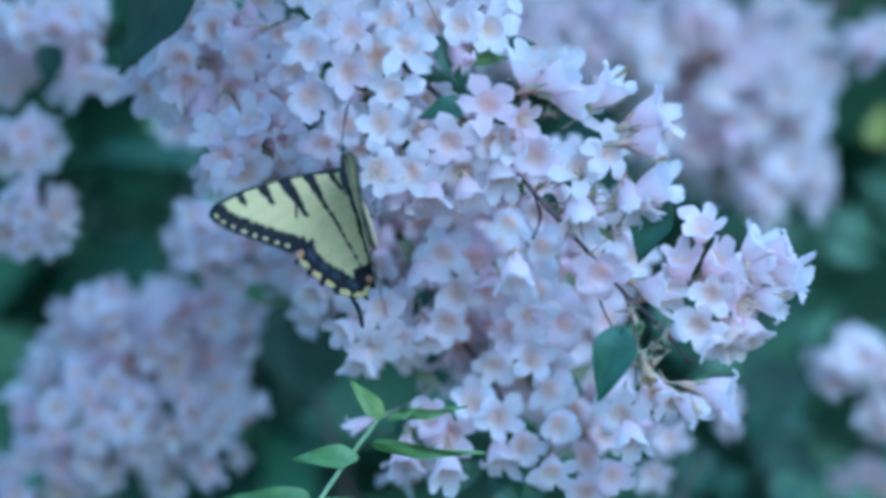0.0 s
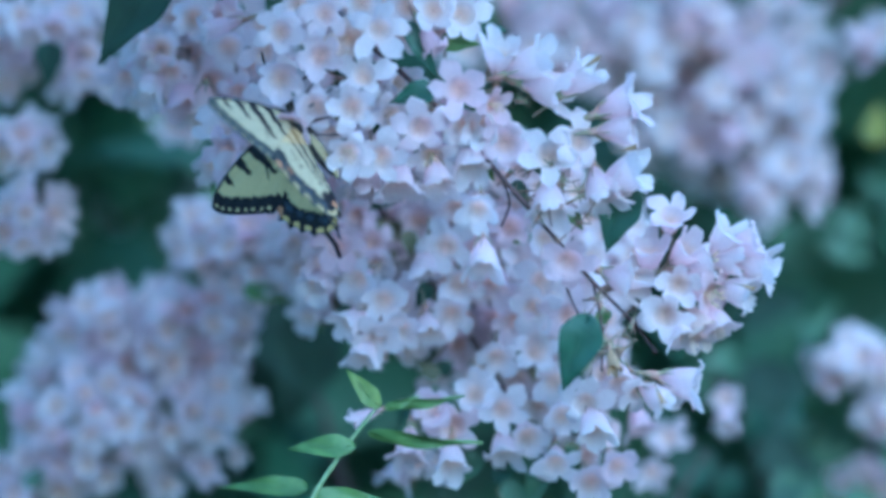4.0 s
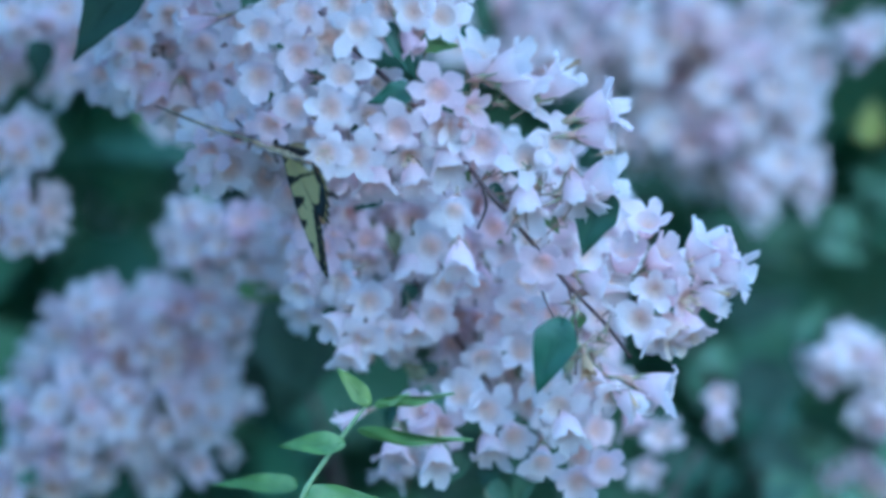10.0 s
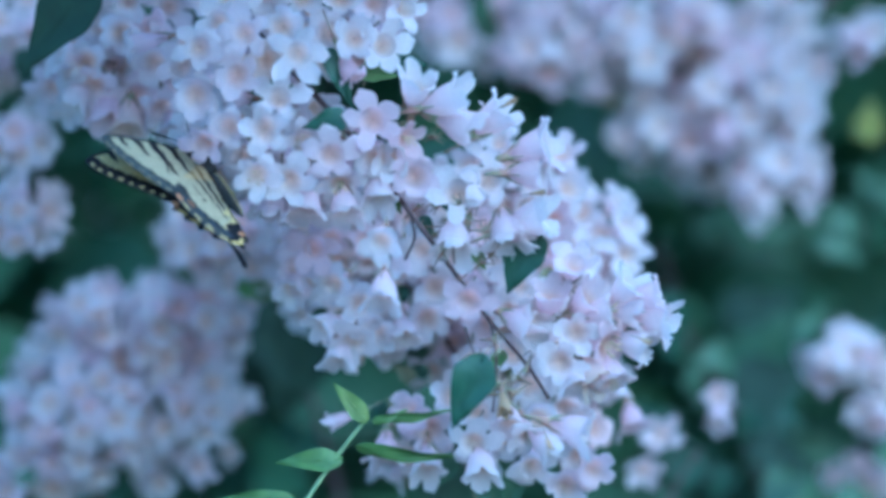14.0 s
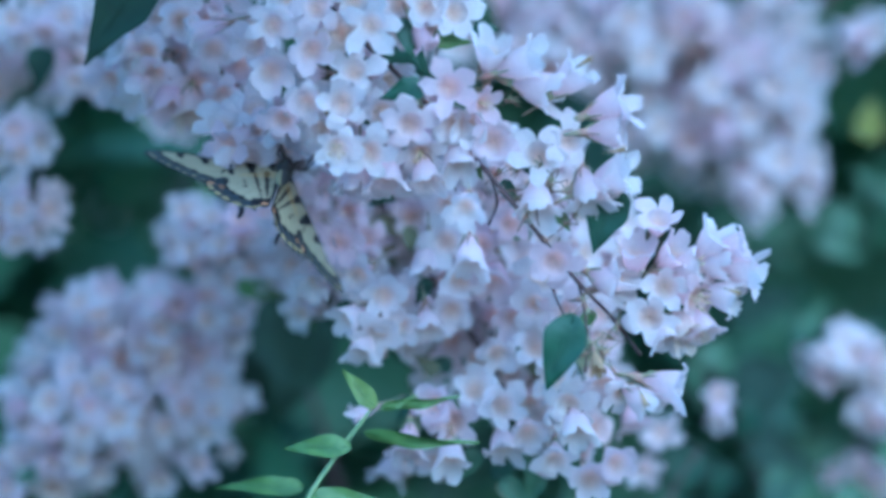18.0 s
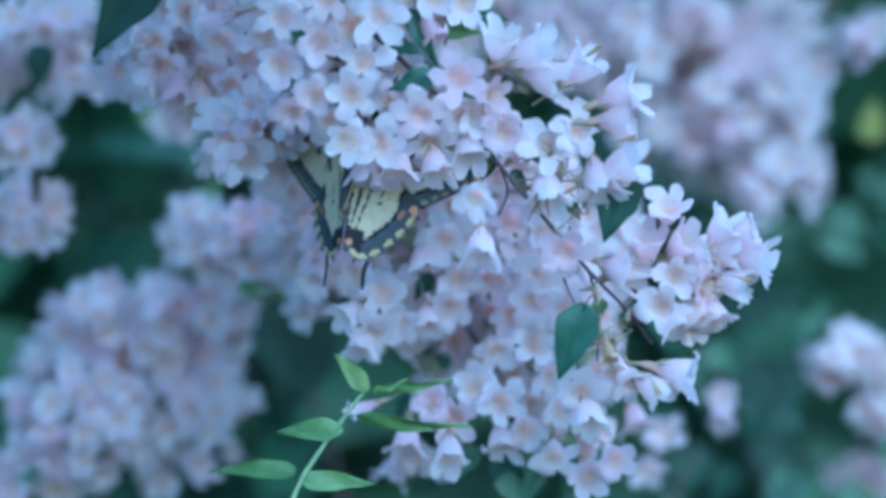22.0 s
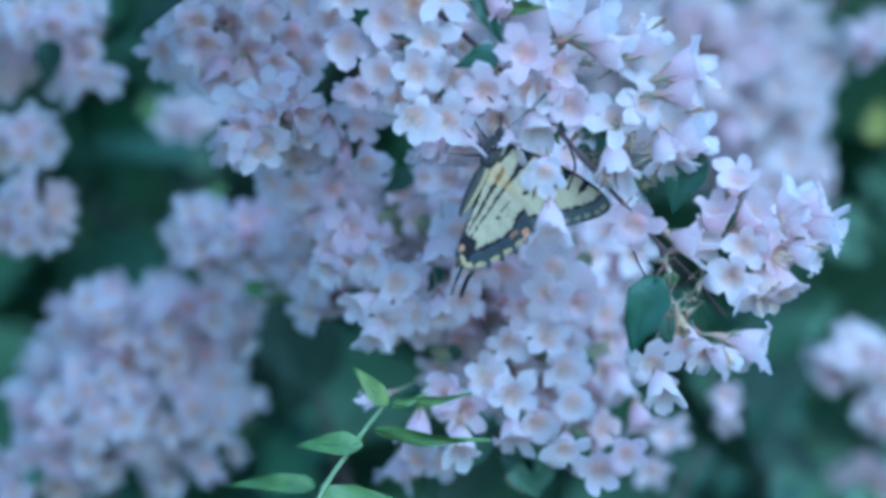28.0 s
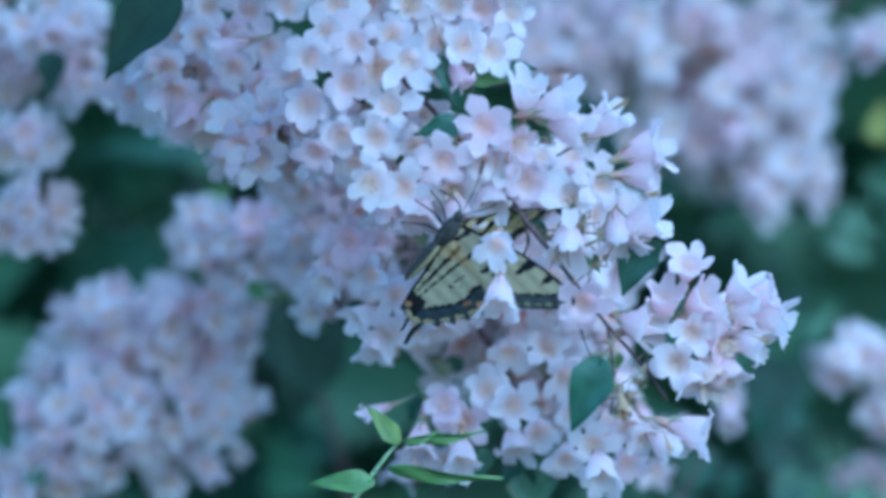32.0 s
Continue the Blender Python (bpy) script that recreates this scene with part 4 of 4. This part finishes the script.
def motions():
    """Key what moves: the wind in the branches, and the butterfly with its wings."""
    arch = [
        (0, 0.0171, 1.3308, -2.26), (0.5, 0.0076, 1.3303, -0.41), (1, 0.0192, 1.3298, -1.89), (1.5, 0.0144, 1.3345, -1.65), (2, 0.0103, 1.3290, -0.35),
        (2.5, 0.0187, 1.3338, -1.38), (3, 0.0110, 1.3304, -0.19), (3.5, 0.0072, 1.3328, -0.73), (5.5, 0.0161, 1.3358, -1.47), (6, 0.0114, 1.3328, 0.02),
        (6.5, 0.0129, 1.3356, -1.43), (7, 0.0097, 1.3324, -1.13), (7.5, 0.0103, 1.3330, -0.78), (8, 0.0078, 1.3328, -0.25), (8.5, 0.0052, 1.3306, 0.07),
        (9, 0.0053, 1.3313, 0.67), (9.5, 0.0020, 1.3315, 0.09), (10, 0.0037, 1.3335, -0.24), (10.5, 0.0036, 1.3320, 0.49), (11, -0.0007, 1.3298, 0.73),
        (11.5, 0.0033, 1.3285, 0.86), (12, -0.0012, 1.3266, 1.50), (12.5, -0.0197, 1.3248, 4.34), (13, -0.0231, 1.3168, 5.33), (13.5, -0.0277, 1.3152, 5.60),
        (14, -0.0163, 1.3243, 3.51), (14.5, -0.0077, 1.3217, 1.79), (16.5, 0.0139, 1.3364, -0.80), (17, 0.0127, 1.3361, -0.63), (17.5, 0.0108, 1.3366, -0.54),
        (18, 0.0075, 1.3340, 0.21), (18.5, 0.0136, 1.3400, -1.20), (19, 0.0128, 1.3382, -0.71), (19.5, 0.0127, 1.3378, -0.50), (20, 0.0130, 1.3383, -0.51),
        (20.5, 0.0109, 1.3364, 0.02), (21, 0.0134, 1.3372, -0.48), (21.5, 0.0116, 1.3362, -0.31), (22, 0.0096, 1.3372, -0.31), (22.5, 0.0127, 1.3369, -0.66),
        (23, 0.0106, 1.3357, -0.02), (23.5, 0.0114, 1.3352, -0.19), (24, 0.0149, 1.3349, -0.49), (24.5, 0.0083, 1.3310, 1.21), (25, 0.0137, 1.3332, -0.24),
        (25.5, 0.0124, 1.3301, 0.83), (27.5, 0.0243, 1.3359, 0.60), (28, 0.0283, 1.3448, -1.59), (28.5, 0.0270, 1.3417, -0.03), (29, 0.0282, 1.3439, -0.54),
        (29.5, 0.0233, 1.3428, 0.70), (30, 0.0296, 1.3412, -0.58), (30.5, 0.0287, 1.3353, 0.10), (31, 0.0267, 1.3328, 0.73), (31.5, 0.0241, 1.3310, 1.29),
        (32, 0.0145, 1.3230, 2.11),
    ]
    crown = [
        (0, -0.0621, 1.3579, -1.36), (0.5, -0.0682, 1.3566, -0.25), (1, -0.0609, 1.3566, -1.13), (1.5, -0.0638, 1.3600, -0.99), (2, -0.0669, 1.3557, -0.21),
        (2.5, -0.0599, 1.3587, -0.83), (3, -0.0660, 1.3558, -0.11), (3.5, -0.0687, 1.3579, -0.44), (5.5, -0.0634, 1.3623, -0.88), (6, -0.0675, 1.3599, 0.01),
        (6.5, -0.0658, 1.3621, -0.86), (7, -0.0682, 1.3600, -0.68), (7.5, -0.0675, 1.3604, -0.47), (8, -0.0699, 1.3600, -0.15), (8.5, -0.0720, 1.3588, 0.04),
        (9, -0.0717, 1.3585, 0.40), (9.5, -0.0748, 1.3589, 0.05), (10, -0.0737, 1.3604, -0.14), (10.5, -0.0739, 1.3595, 0.30), (11, -0.0772, 1.3581, 0.44),
        (11.5, -0.0742, 1.3575, 0.52), (12, -0.0773, 1.3558, 0.90), (12.5, -0.0921, 1.3551, 2.61), (13, -0.0956, 1.3499, 3.20), (13.5, -0.0986, 1.3486, 3.36),
        (14, -0.0888, 1.3547, 2.10), (14.5, -0.0832, 1.3525, 1.08), (16.5, -0.0645, 1.3599, -0.48), (17, -0.0655, 1.3597, -0.38), (17.5, -0.0669, 1.3602, -0.32),
        (18, -0.0701, 1.3583, 0.12), (18.5, -0.0645, 1.3621, -0.72), (19, -0.0654, 1.3612, -0.42), (19.5, -0.0654, 1.3609, -0.30), (20, -0.0654, 1.3612, -0.31),
        (20.5, -0.0678, 1.3604, 0.01), (21, -0.0658, 1.3605, -0.29), (21.5, -0.0673, 1.3602, -0.19), (22, -0.0686, 1.3613, -0.18), (22.5, -0.0664, 1.3608, -0.40),
        (23, -0.0682, 1.3601, -0.01), (23.5, -0.0677, 1.3599, -0.11), (24, -0.0650, 1.3598, -0.29), (24.5, -0.0711, 1.3573, 0.73), (25, -0.0664, 1.3588, -0.14),
        (25.5, -0.0674, 1.3567, 0.50), (27.5, -0.0593, 1.3629, 0.36), (28, -0.0565, 1.3682, -0.95), (28.5, -0.0574, 1.3669, -0.02), (29, -0.0557, 1.3687, -0.32),
        (29.5, -0.0596, 1.3680, 0.42), (30, -0.0546, 1.3667, -0.35), (30.5, -0.0549, 1.3622, 0.06), (31, -0.0567, 1.3603, 0.44), (31.5, -0.0582, 1.3587, 0.78),
        (32, -0.0670, 1.3535, 1.27),
    ]
    inner = [
        (0, -0.0058, 1.2770, 0.37), (0.5, -0.0038, 1.2781, -0.21), (1, -0.0033, 1.2790, -0.33), (1.5, -0.0026, 1.2805, -0.51), (2, -0.0033, 1.2792, -0.40),
        (2.5, -0.0017, 1.2799, 0.13), (3, -0.0036, 1.2790, -0.41), (3.5, -0.0043, 1.2790, 0.12), (5.5, -0.0041, 1.2794, 0.14), (6, -0.0042, 1.2791, 0.13),
        (6.5, -0.0040, 1.2797, 0.35), (7, -0.0041, 1.2794, 0.16), (7.5, -0.0041, 1.2793, 0.14), (8, -0.0049, 1.2788, 0.14), (8.5, -0.0058, 1.2780, 0.09),
        (9, -0.0061, 1.2779, 0.08), (9.5, -0.0064, 1.2781, -0.28), (10, -0.0070, 1.2782, -0.43), (10.5, -0.0075, 1.2775, 0.19), (11, -0.0077, 1.2773, -0.37),
        (11.5, -0.0073, 1.2773, -0.21), (12, -0.0084, 1.2758, -0.42), (12.5, -0.0155, 1.2719, 0.00), (13, -0.0170, 1.2707, 0.00), (13.5, -0.0118, 1.2753, 0.00),
        (14, -0.0095, 1.2773, 0.00), (14.5, -0.0072, 1.2778, 0.00), (16.5, -0.0021, 1.2805, 0.59), (17, -0.0019, 1.2797, 0.59), (17.5, -0.0018, 1.2792, 0.83),
        (18, -0.0021, 1.2791, 0.40), (18.5, -0.0014, 1.2798, 0.77), (19, -0.0014, 1.2800, 0.82), (19.5, -0.0023, 1.2796, 0.65), (20, -0.0020, 1.2797, 0.97),
        (20.5, -0.0027, 1.2796, 0.88), (21, -0.0024, 1.2795, 1.05), (21.5, -0.0027, 1.2797, 0.64), (22, -0.0033, 1.2803, 0.49), (22.5, -0.0031, 1.2796, 0.80),
        (23, -0.0036, 1.2794, 0.65), (23.5, -0.0038, 1.2795, 0.64), (24, -0.0029, 1.2799, 0.79), (24.5, -0.0033, 1.2800, 0.59), (25, -0.0038, 1.2795, 0.81),
        (25.5, -0.0029, 1.2793, 1.58), (27.5, -0.0017, 1.2810, 1.27), (28, -0.0007, 1.2832, 1.27), (28.5, 0.0001, 1.2837, 1.28), (29, 0.0002, 1.2842, 1.13),
        (29.5, 0.0004, 1.2853, 1.27), (30, 0.0014, 1.2856, 1.42), (30.5, 0.0001, 1.2827, 1.56), (31, 0.0001, 1.2816, 0.83), (31.5, 0.0001, 1.2818, 1.28),
        (32, -0.0017, 1.2799, 0.54),
    ]
    corner = [
        (0, -0.1260, 1.3694, 0.00), (0.5, -0.1255, 1.3696, 0.00), (1, -0.1252, 1.3699, 0.00), (1.5, -0.1248, 1.3711, 0.00), (2, -0.1254, 1.3694, 0.00),
        (2.5, -0.1239, 1.3705, 0.00), (3, -0.1254, 1.3695, 0.00), (3.5, -0.1258, 1.3695, 0.00), (5.5, -0.1254, 1.3702, 0.00), (6, -0.1257, 1.3699, 0.00),
        (6.5, -0.1257, 1.3702, 0.00), (7, -0.1258, 1.3699, 0.00), (7.5, -0.1256, 1.3702, 0.00), (8, -0.1258, 1.3699, 0.00), (8.5, -0.1264, 1.3694, 0.00),
        (9, -0.1263, 1.3693, 0.00), (9.5, -0.1265, 1.3692, 0.00), (10, -0.1266, 1.3697, 0.00), (10.5, -0.1270, 1.3693, 0.00), (11, -0.1275, 1.3691, 0.00),
        (11.5, -0.1270, 1.3694, 0.00), (12, -0.1273, 1.3682, 0.00), (12.5, -0.1305, 1.3668, 0.00), (13, -0.1352, 1.3647, 0.00), (13.5, -0.1346, 1.3650, 0.00),
        (14, -0.1302, 1.3670, 0.00), (14.5, -0.1284, 1.3679, 0.00), (16.5, -0.1263, 1.3680, 0.00), (17, -0.1263, 1.3675, 0.00), (17.5, -0.1259, 1.3678, 0.00),
        (18, -0.1263, 1.3670, 0.00), (18.5, -0.1259, 1.3677, 0.00), (19, -0.1255, 1.3677, 0.00), (19.5, -0.1257, 1.3678, 0.00), (20, -0.1258, 1.3679, 0.00),
        (20.5, -0.1263, 1.3677, 0.00), (21, -0.1263, 1.3678, 0.00), (21.5, -0.1268, 1.3673, 0.00), (22, -0.1274, 1.3678, 0.00), (22.5, -0.1273, 1.3673, 0.00),
        (23, -0.1277, 1.3670, 0.00), (23.5, -0.1279, 1.3671, 0.00), (24, -0.1269, 1.3674, 0.00), (24.5, -0.1270, 1.3674, 0.00), (25, -0.1277, 1.3672, 0.00),
        (25.5, -0.1273, 1.3676, 0.00), (27.5, -0.1264, 1.3684, 0.00), (28, -0.1259, 1.3693, 0.00), (28.5, -0.1256, 1.3702, 0.00), (29, -0.1256, 1.3707, 0.00),
        (29.5, -0.1264, 1.3712, 0.00), (30, -0.1253, 1.3709, 0.00), (30.5, -0.1249, 1.3688, 0.00), (31, -0.1251, 1.3682, 0.00), (31.5, -0.1250, 1.3676, 0.00),
        (32, -0.1262, 1.3661, 0.00),
    ]
    shoot = [
        (0, -0.0380, 1.2256, 0.00), (0.5, -0.0381, 1.2258, 0.00), (1, -0.0383, 1.2264, 0.00), (1.5, -0.0375, 1.2262, 0.00), (2, -0.0369, 1.2256, 0.00),
        (2.5, -0.0377, 1.2267, 0.00), (3, -0.0375, 1.2270, 0.00), (3.5, -0.0384, 1.2283, 0.00), (5.5, -0.0385, 1.2282, 0.00), (6, -0.0385, 1.2280, 0.00),
        (6.5, -0.0385, 1.2285, 0.00), (7, -0.0389, 1.2285, 0.00), (7.5, -0.0387, 1.2288, 0.00), (8, -0.0384, 1.2280, 0.00), (8.5, -0.0384, 1.2267, 0.00),
        (9, -0.0388, 1.2271, 0.00), (9.5, -0.0390, 1.2281, 0.00), (10, -0.0396, 1.2286, 0.00), (10.5, -0.0400, 1.2290, 0.00), (11, -0.0389, 1.2280, 0.00),
        (11.5, -0.0392, 1.2267, 0.00), (12, -0.0388, 1.2246, 0.00), (12.5, -0.0389, 1.2200, 0.00), (13, -0.0390, 1.2199, 0.00), (13.5, -0.0392, 1.2199, 0.00),
        (14, -0.0400, 1.2233, 0.00), (14.5, -0.0389, 1.2241, 0.00), (16.5, -0.0365, 1.2277, 0.00), (17, -0.0375, 1.2278, 0.00), (17.5, -0.0377, 1.2262, 0.00),
        (18, -0.0375, 1.2271, 0.00), (18.5, -0.0384, 1.2288, 0.00), (19, -0.0378, 1.2291, 0.00), (19.5, -0.0386, 1.2297, 0.00), (20, -0.0386, 1.2295, 0.00),
        (20.5, -0.0397, 1.2298, 0.00), (21, -0.0394, 1.2291, 0.00), (21.5, -0.0393, 1.2297, 0.00), (22, -0.0407, 1.2324, 0.00), (22.5, -0.0397, 1.2294, 0.00),
        (23, -0.0388, 1.2282, 0.00), (23.5, -0.0382, 1.2274, 0.00), (24, -0.0389, 1.2282, 0.00), (24.5, -0.0384, 1.2283, 0.00), (25, -0.0383, 1.2270, 0.00),
        (25.5, -0.0382, 1.2271, 0.00), (27.5, -0.0363, 1.2250, 0.00), (28, -0.0363, 1.2282, 0.00), (28.5, -0.0371, 1.2325, 0.00), (29, -0.0382, 1.2355, 0.00),
        (29.5, -0.0384, 1.2339, 0.00), (30, -0.0363, 1.2289, 0.00), (30.5, -0.0360, 1.2267, 0.00), (31, -0.0351, 1.2230, 0.00), (31.5, -0.0313, 1.2156, 0.00),
        (32, -0.0333, 1.2170, 0.00),
    ]
    flight = [
        (0, -0.0279, -0.015, 1.3194, 98, -15, -40), (0.5, -0.0338, -0.015, 1.3185, 126, -14, -13), (1, -0.0254, -0.015, 1.3171, 92, -21, -44),
        (1.5, -0.0325, -0.015, 1.3219, 133, -11, -47), (2, -0.0423, -0.015, 1.3273, 94, -22, -35), (2.5, -0.0358, -0.015, 1.3326, 112, -38, -64),
        (3, -0.0453, -0.015, 1.3353, -64, -164, 117), (3.5, -0.0444, -0.015, 1.3373, 111, -19, -75), (5.5, -0.0367, -0.010, 1.3330, -38, -148, 66),
        (6, -0.0439, -0.010, 1.3343, -68, -130, 98), (6.5, -0.0395, -0.010, 1.3343, -77, -122, 125), (7, -0.0509, -0.010, 1.3343, 96, -53, -41),
        (7.5, -0.0467, -0.010, 1.3383, -78, -141, 120), (8, -0.0490, -0.010, 1.3409, 118, 18, -77), (8.5, -0.0533, -0.015, 1.3290, 155, -23, -111),
        (9, -0.0454, 0.000, 1.3293, 169, -44, -149), (9.5, -0.0482, 0.000, 1.3258, 156, -44, -134), (10, -0.0453, 0.000, 1.3307, 168, -41, -151),
        (10.5, -0.0446, 0.000, 1.3290, -23, -148, 60), (11, -0.0498, 0.000, 1.3306, 149, -39, -116), (11.5, -0.0495, 0.000, 1.3277, 136, -48, -105),
        (12, -0.0525, 0.000, 1.3299, -52, -124, 74), (12.5, -0.0713, 0.000, 1.3222, -39, -125, 78), (13, -0.0716, 0.000, 1.3194, -13, -134, 38),
        (13.5, -0.0788, -0.001, 1.3155, -25, -137, 38), (14, -0.0692, -0.003, 1.3242, -93, -137, 137), (14.5, -0.0663, -0.004, 1.3170, 144, -31, -117),
        (16.5, -0.0321, 0.020, 1.3230, 161, -1, -90), (17, -0.0442, 0.020, 1.3339, 160, -30, -164), (17.5, -0.0471, 0.020, 1.3245, 157, -35, -172),
        (18, -0.0464, 0.020, 1.3232, 157, -32, -173), (18.5, -0.0337, 0.020, 1.3280, 143, -12, -164), (19, -0.0397, 0.019, 1.3259, -22, -158, 24),
        (19.5, -0.0338, 0.019, 1.3328, -33, -166, 16), (20, -0.0374, 0.019, 1.3333, -32, -179, -5), (20.5, -0.0333, 0.004, 1.3242, -47, -179, -15),
        (21, -0.0251, 0.004, 1.3186, 149, 13, 155), (21.5, -0.0306, 0.004, 1.3270, 120, -3, 157), (22, -0.0257, 0.004, 1.3296, 104, -3, 154),
        (22.5, -0.0227, 0.004, 1.3274, 105, -5, 163), (23, -0.0229, 0.004, 1.3205, 138, -8, 145), (23.5, -0.0227, 0.004, 1.3256, 118, -14, 167),
        (24, -0.0220, 0.004, 1.3275, 107, -2, 148), (24.5, -0.0301, 0.004, 1.3228, 116, -11, 156), (25, -0.0216, 0.004, 1.3192, 134, -30, 147),
        (25.5, -0.0217, 0.004, 1.3144, 126, -35, 155), (27.5, 0.0152, -0.012, 1.3211, 103, -29, 145), (28, 0.0137, -0.012, 1.3268, 112, -10, 137),
        (28.5, 0.0094, -0.012, 1.3235, 111, -30, 95), (29, 0.0119, -0.012, 1.3246, 104, -35, 101), (29.5, 0.0094, -0.012, 1.3178, 138, -44, 90),
        (30, 0.0131, -0.012, 1.3176, 134, -46, 85), (30.5, 0.0142, -0.012, 1.3171, 139, -39, 95), (31, 0.0121, -0.012, 1.3121, 105, -38, 108),
        (31.5, 0.0051, -0.012, 1.3051, 142, -45, 61), (32, -0.0007, -0.012, 1.3038, -71, -137, -74),
    ]
    beats = [
        (0, 47, 45), (0.5, 7, 26), (1, 38, 37), (1.5, 26, 23), (1.933, 29, 64), (2, 54, 64), (2.067, 79, 64), (2.5, 15, 35),
        (3, 36, 27), (3.5, 45, 45), (5.5, 11, 11), (6, 85, 85), (6.5, 85, 85), (7, 85, 85), (7.5, 85, 85), (8, 85, 85),
        (8.5, 17, 17), (9, 25, 24), (9.5, 25, 25), (10, 25, 24), (10.5, 21, 21), (11, 25, 30), (11.5, 20, 20), (12, 49, 48),
        (12.5, 22, 23), (13, 33, 33), (13.5, 30, 30), (14, 83, 83), (14.5, 12, 12), (16.5, 35, 35), (16.933, 8, 16), (17, 30, 38),
        (17.067, 52, 60), (17.5, 35, 36), (18, 33, 26), (18.5, 16, 23), (19, 23, 28), (19.5, 33, 34), (19.933, 22, 21), (20, 47, 46),
        (20.067, 72, 71), (20.5, 32, 33), (21, 8, 8), (21.5, 39, 39), (22, 33, 33), (22.5, 40, 40), (22.933, 3, 17), (23, 17, 17),
        (23.067, 31, 17), (23.5, 44, 44), (24, 38, 38), (24.5, 52, 52), (25, 18, 18), (25.5, 13, 13), (27.5, 68, 68), (28, 68, 68),
        (28.5, 68, 68), (29, 68, 68), (29.5, 68, 68), (30, 68, 68), (30.5, 68, 68), (31, 54, 55), (31.5, 68, 68), (32, 62, 62),
    ]
    for ob, depth, rows in ((arch_branch, 0.0, arch), (crown_spray, 0.045, crown), (inner_spray, 0.05, inner), (corner_spray, 0.14, corner), (leafy_shoot, 0.0, shoot)):
        walk(ob, [(t, pose(x, depth, z, 0, a, 0)) for t, x, z, a in rows])
    walk(butterfly, [(t, pose(x, y, z, a, b, c)) for t, x, y, z, a, b, c in flight])
    for side_sign, column in ((-1, 1), (1, 2)):
        for hind in (False, True):
            walk(wings[side_sign, hind], [(r[0], pose(0, 0, 0.001, 0, -side_sign * r[column], 0)) for r in beats])


motions()
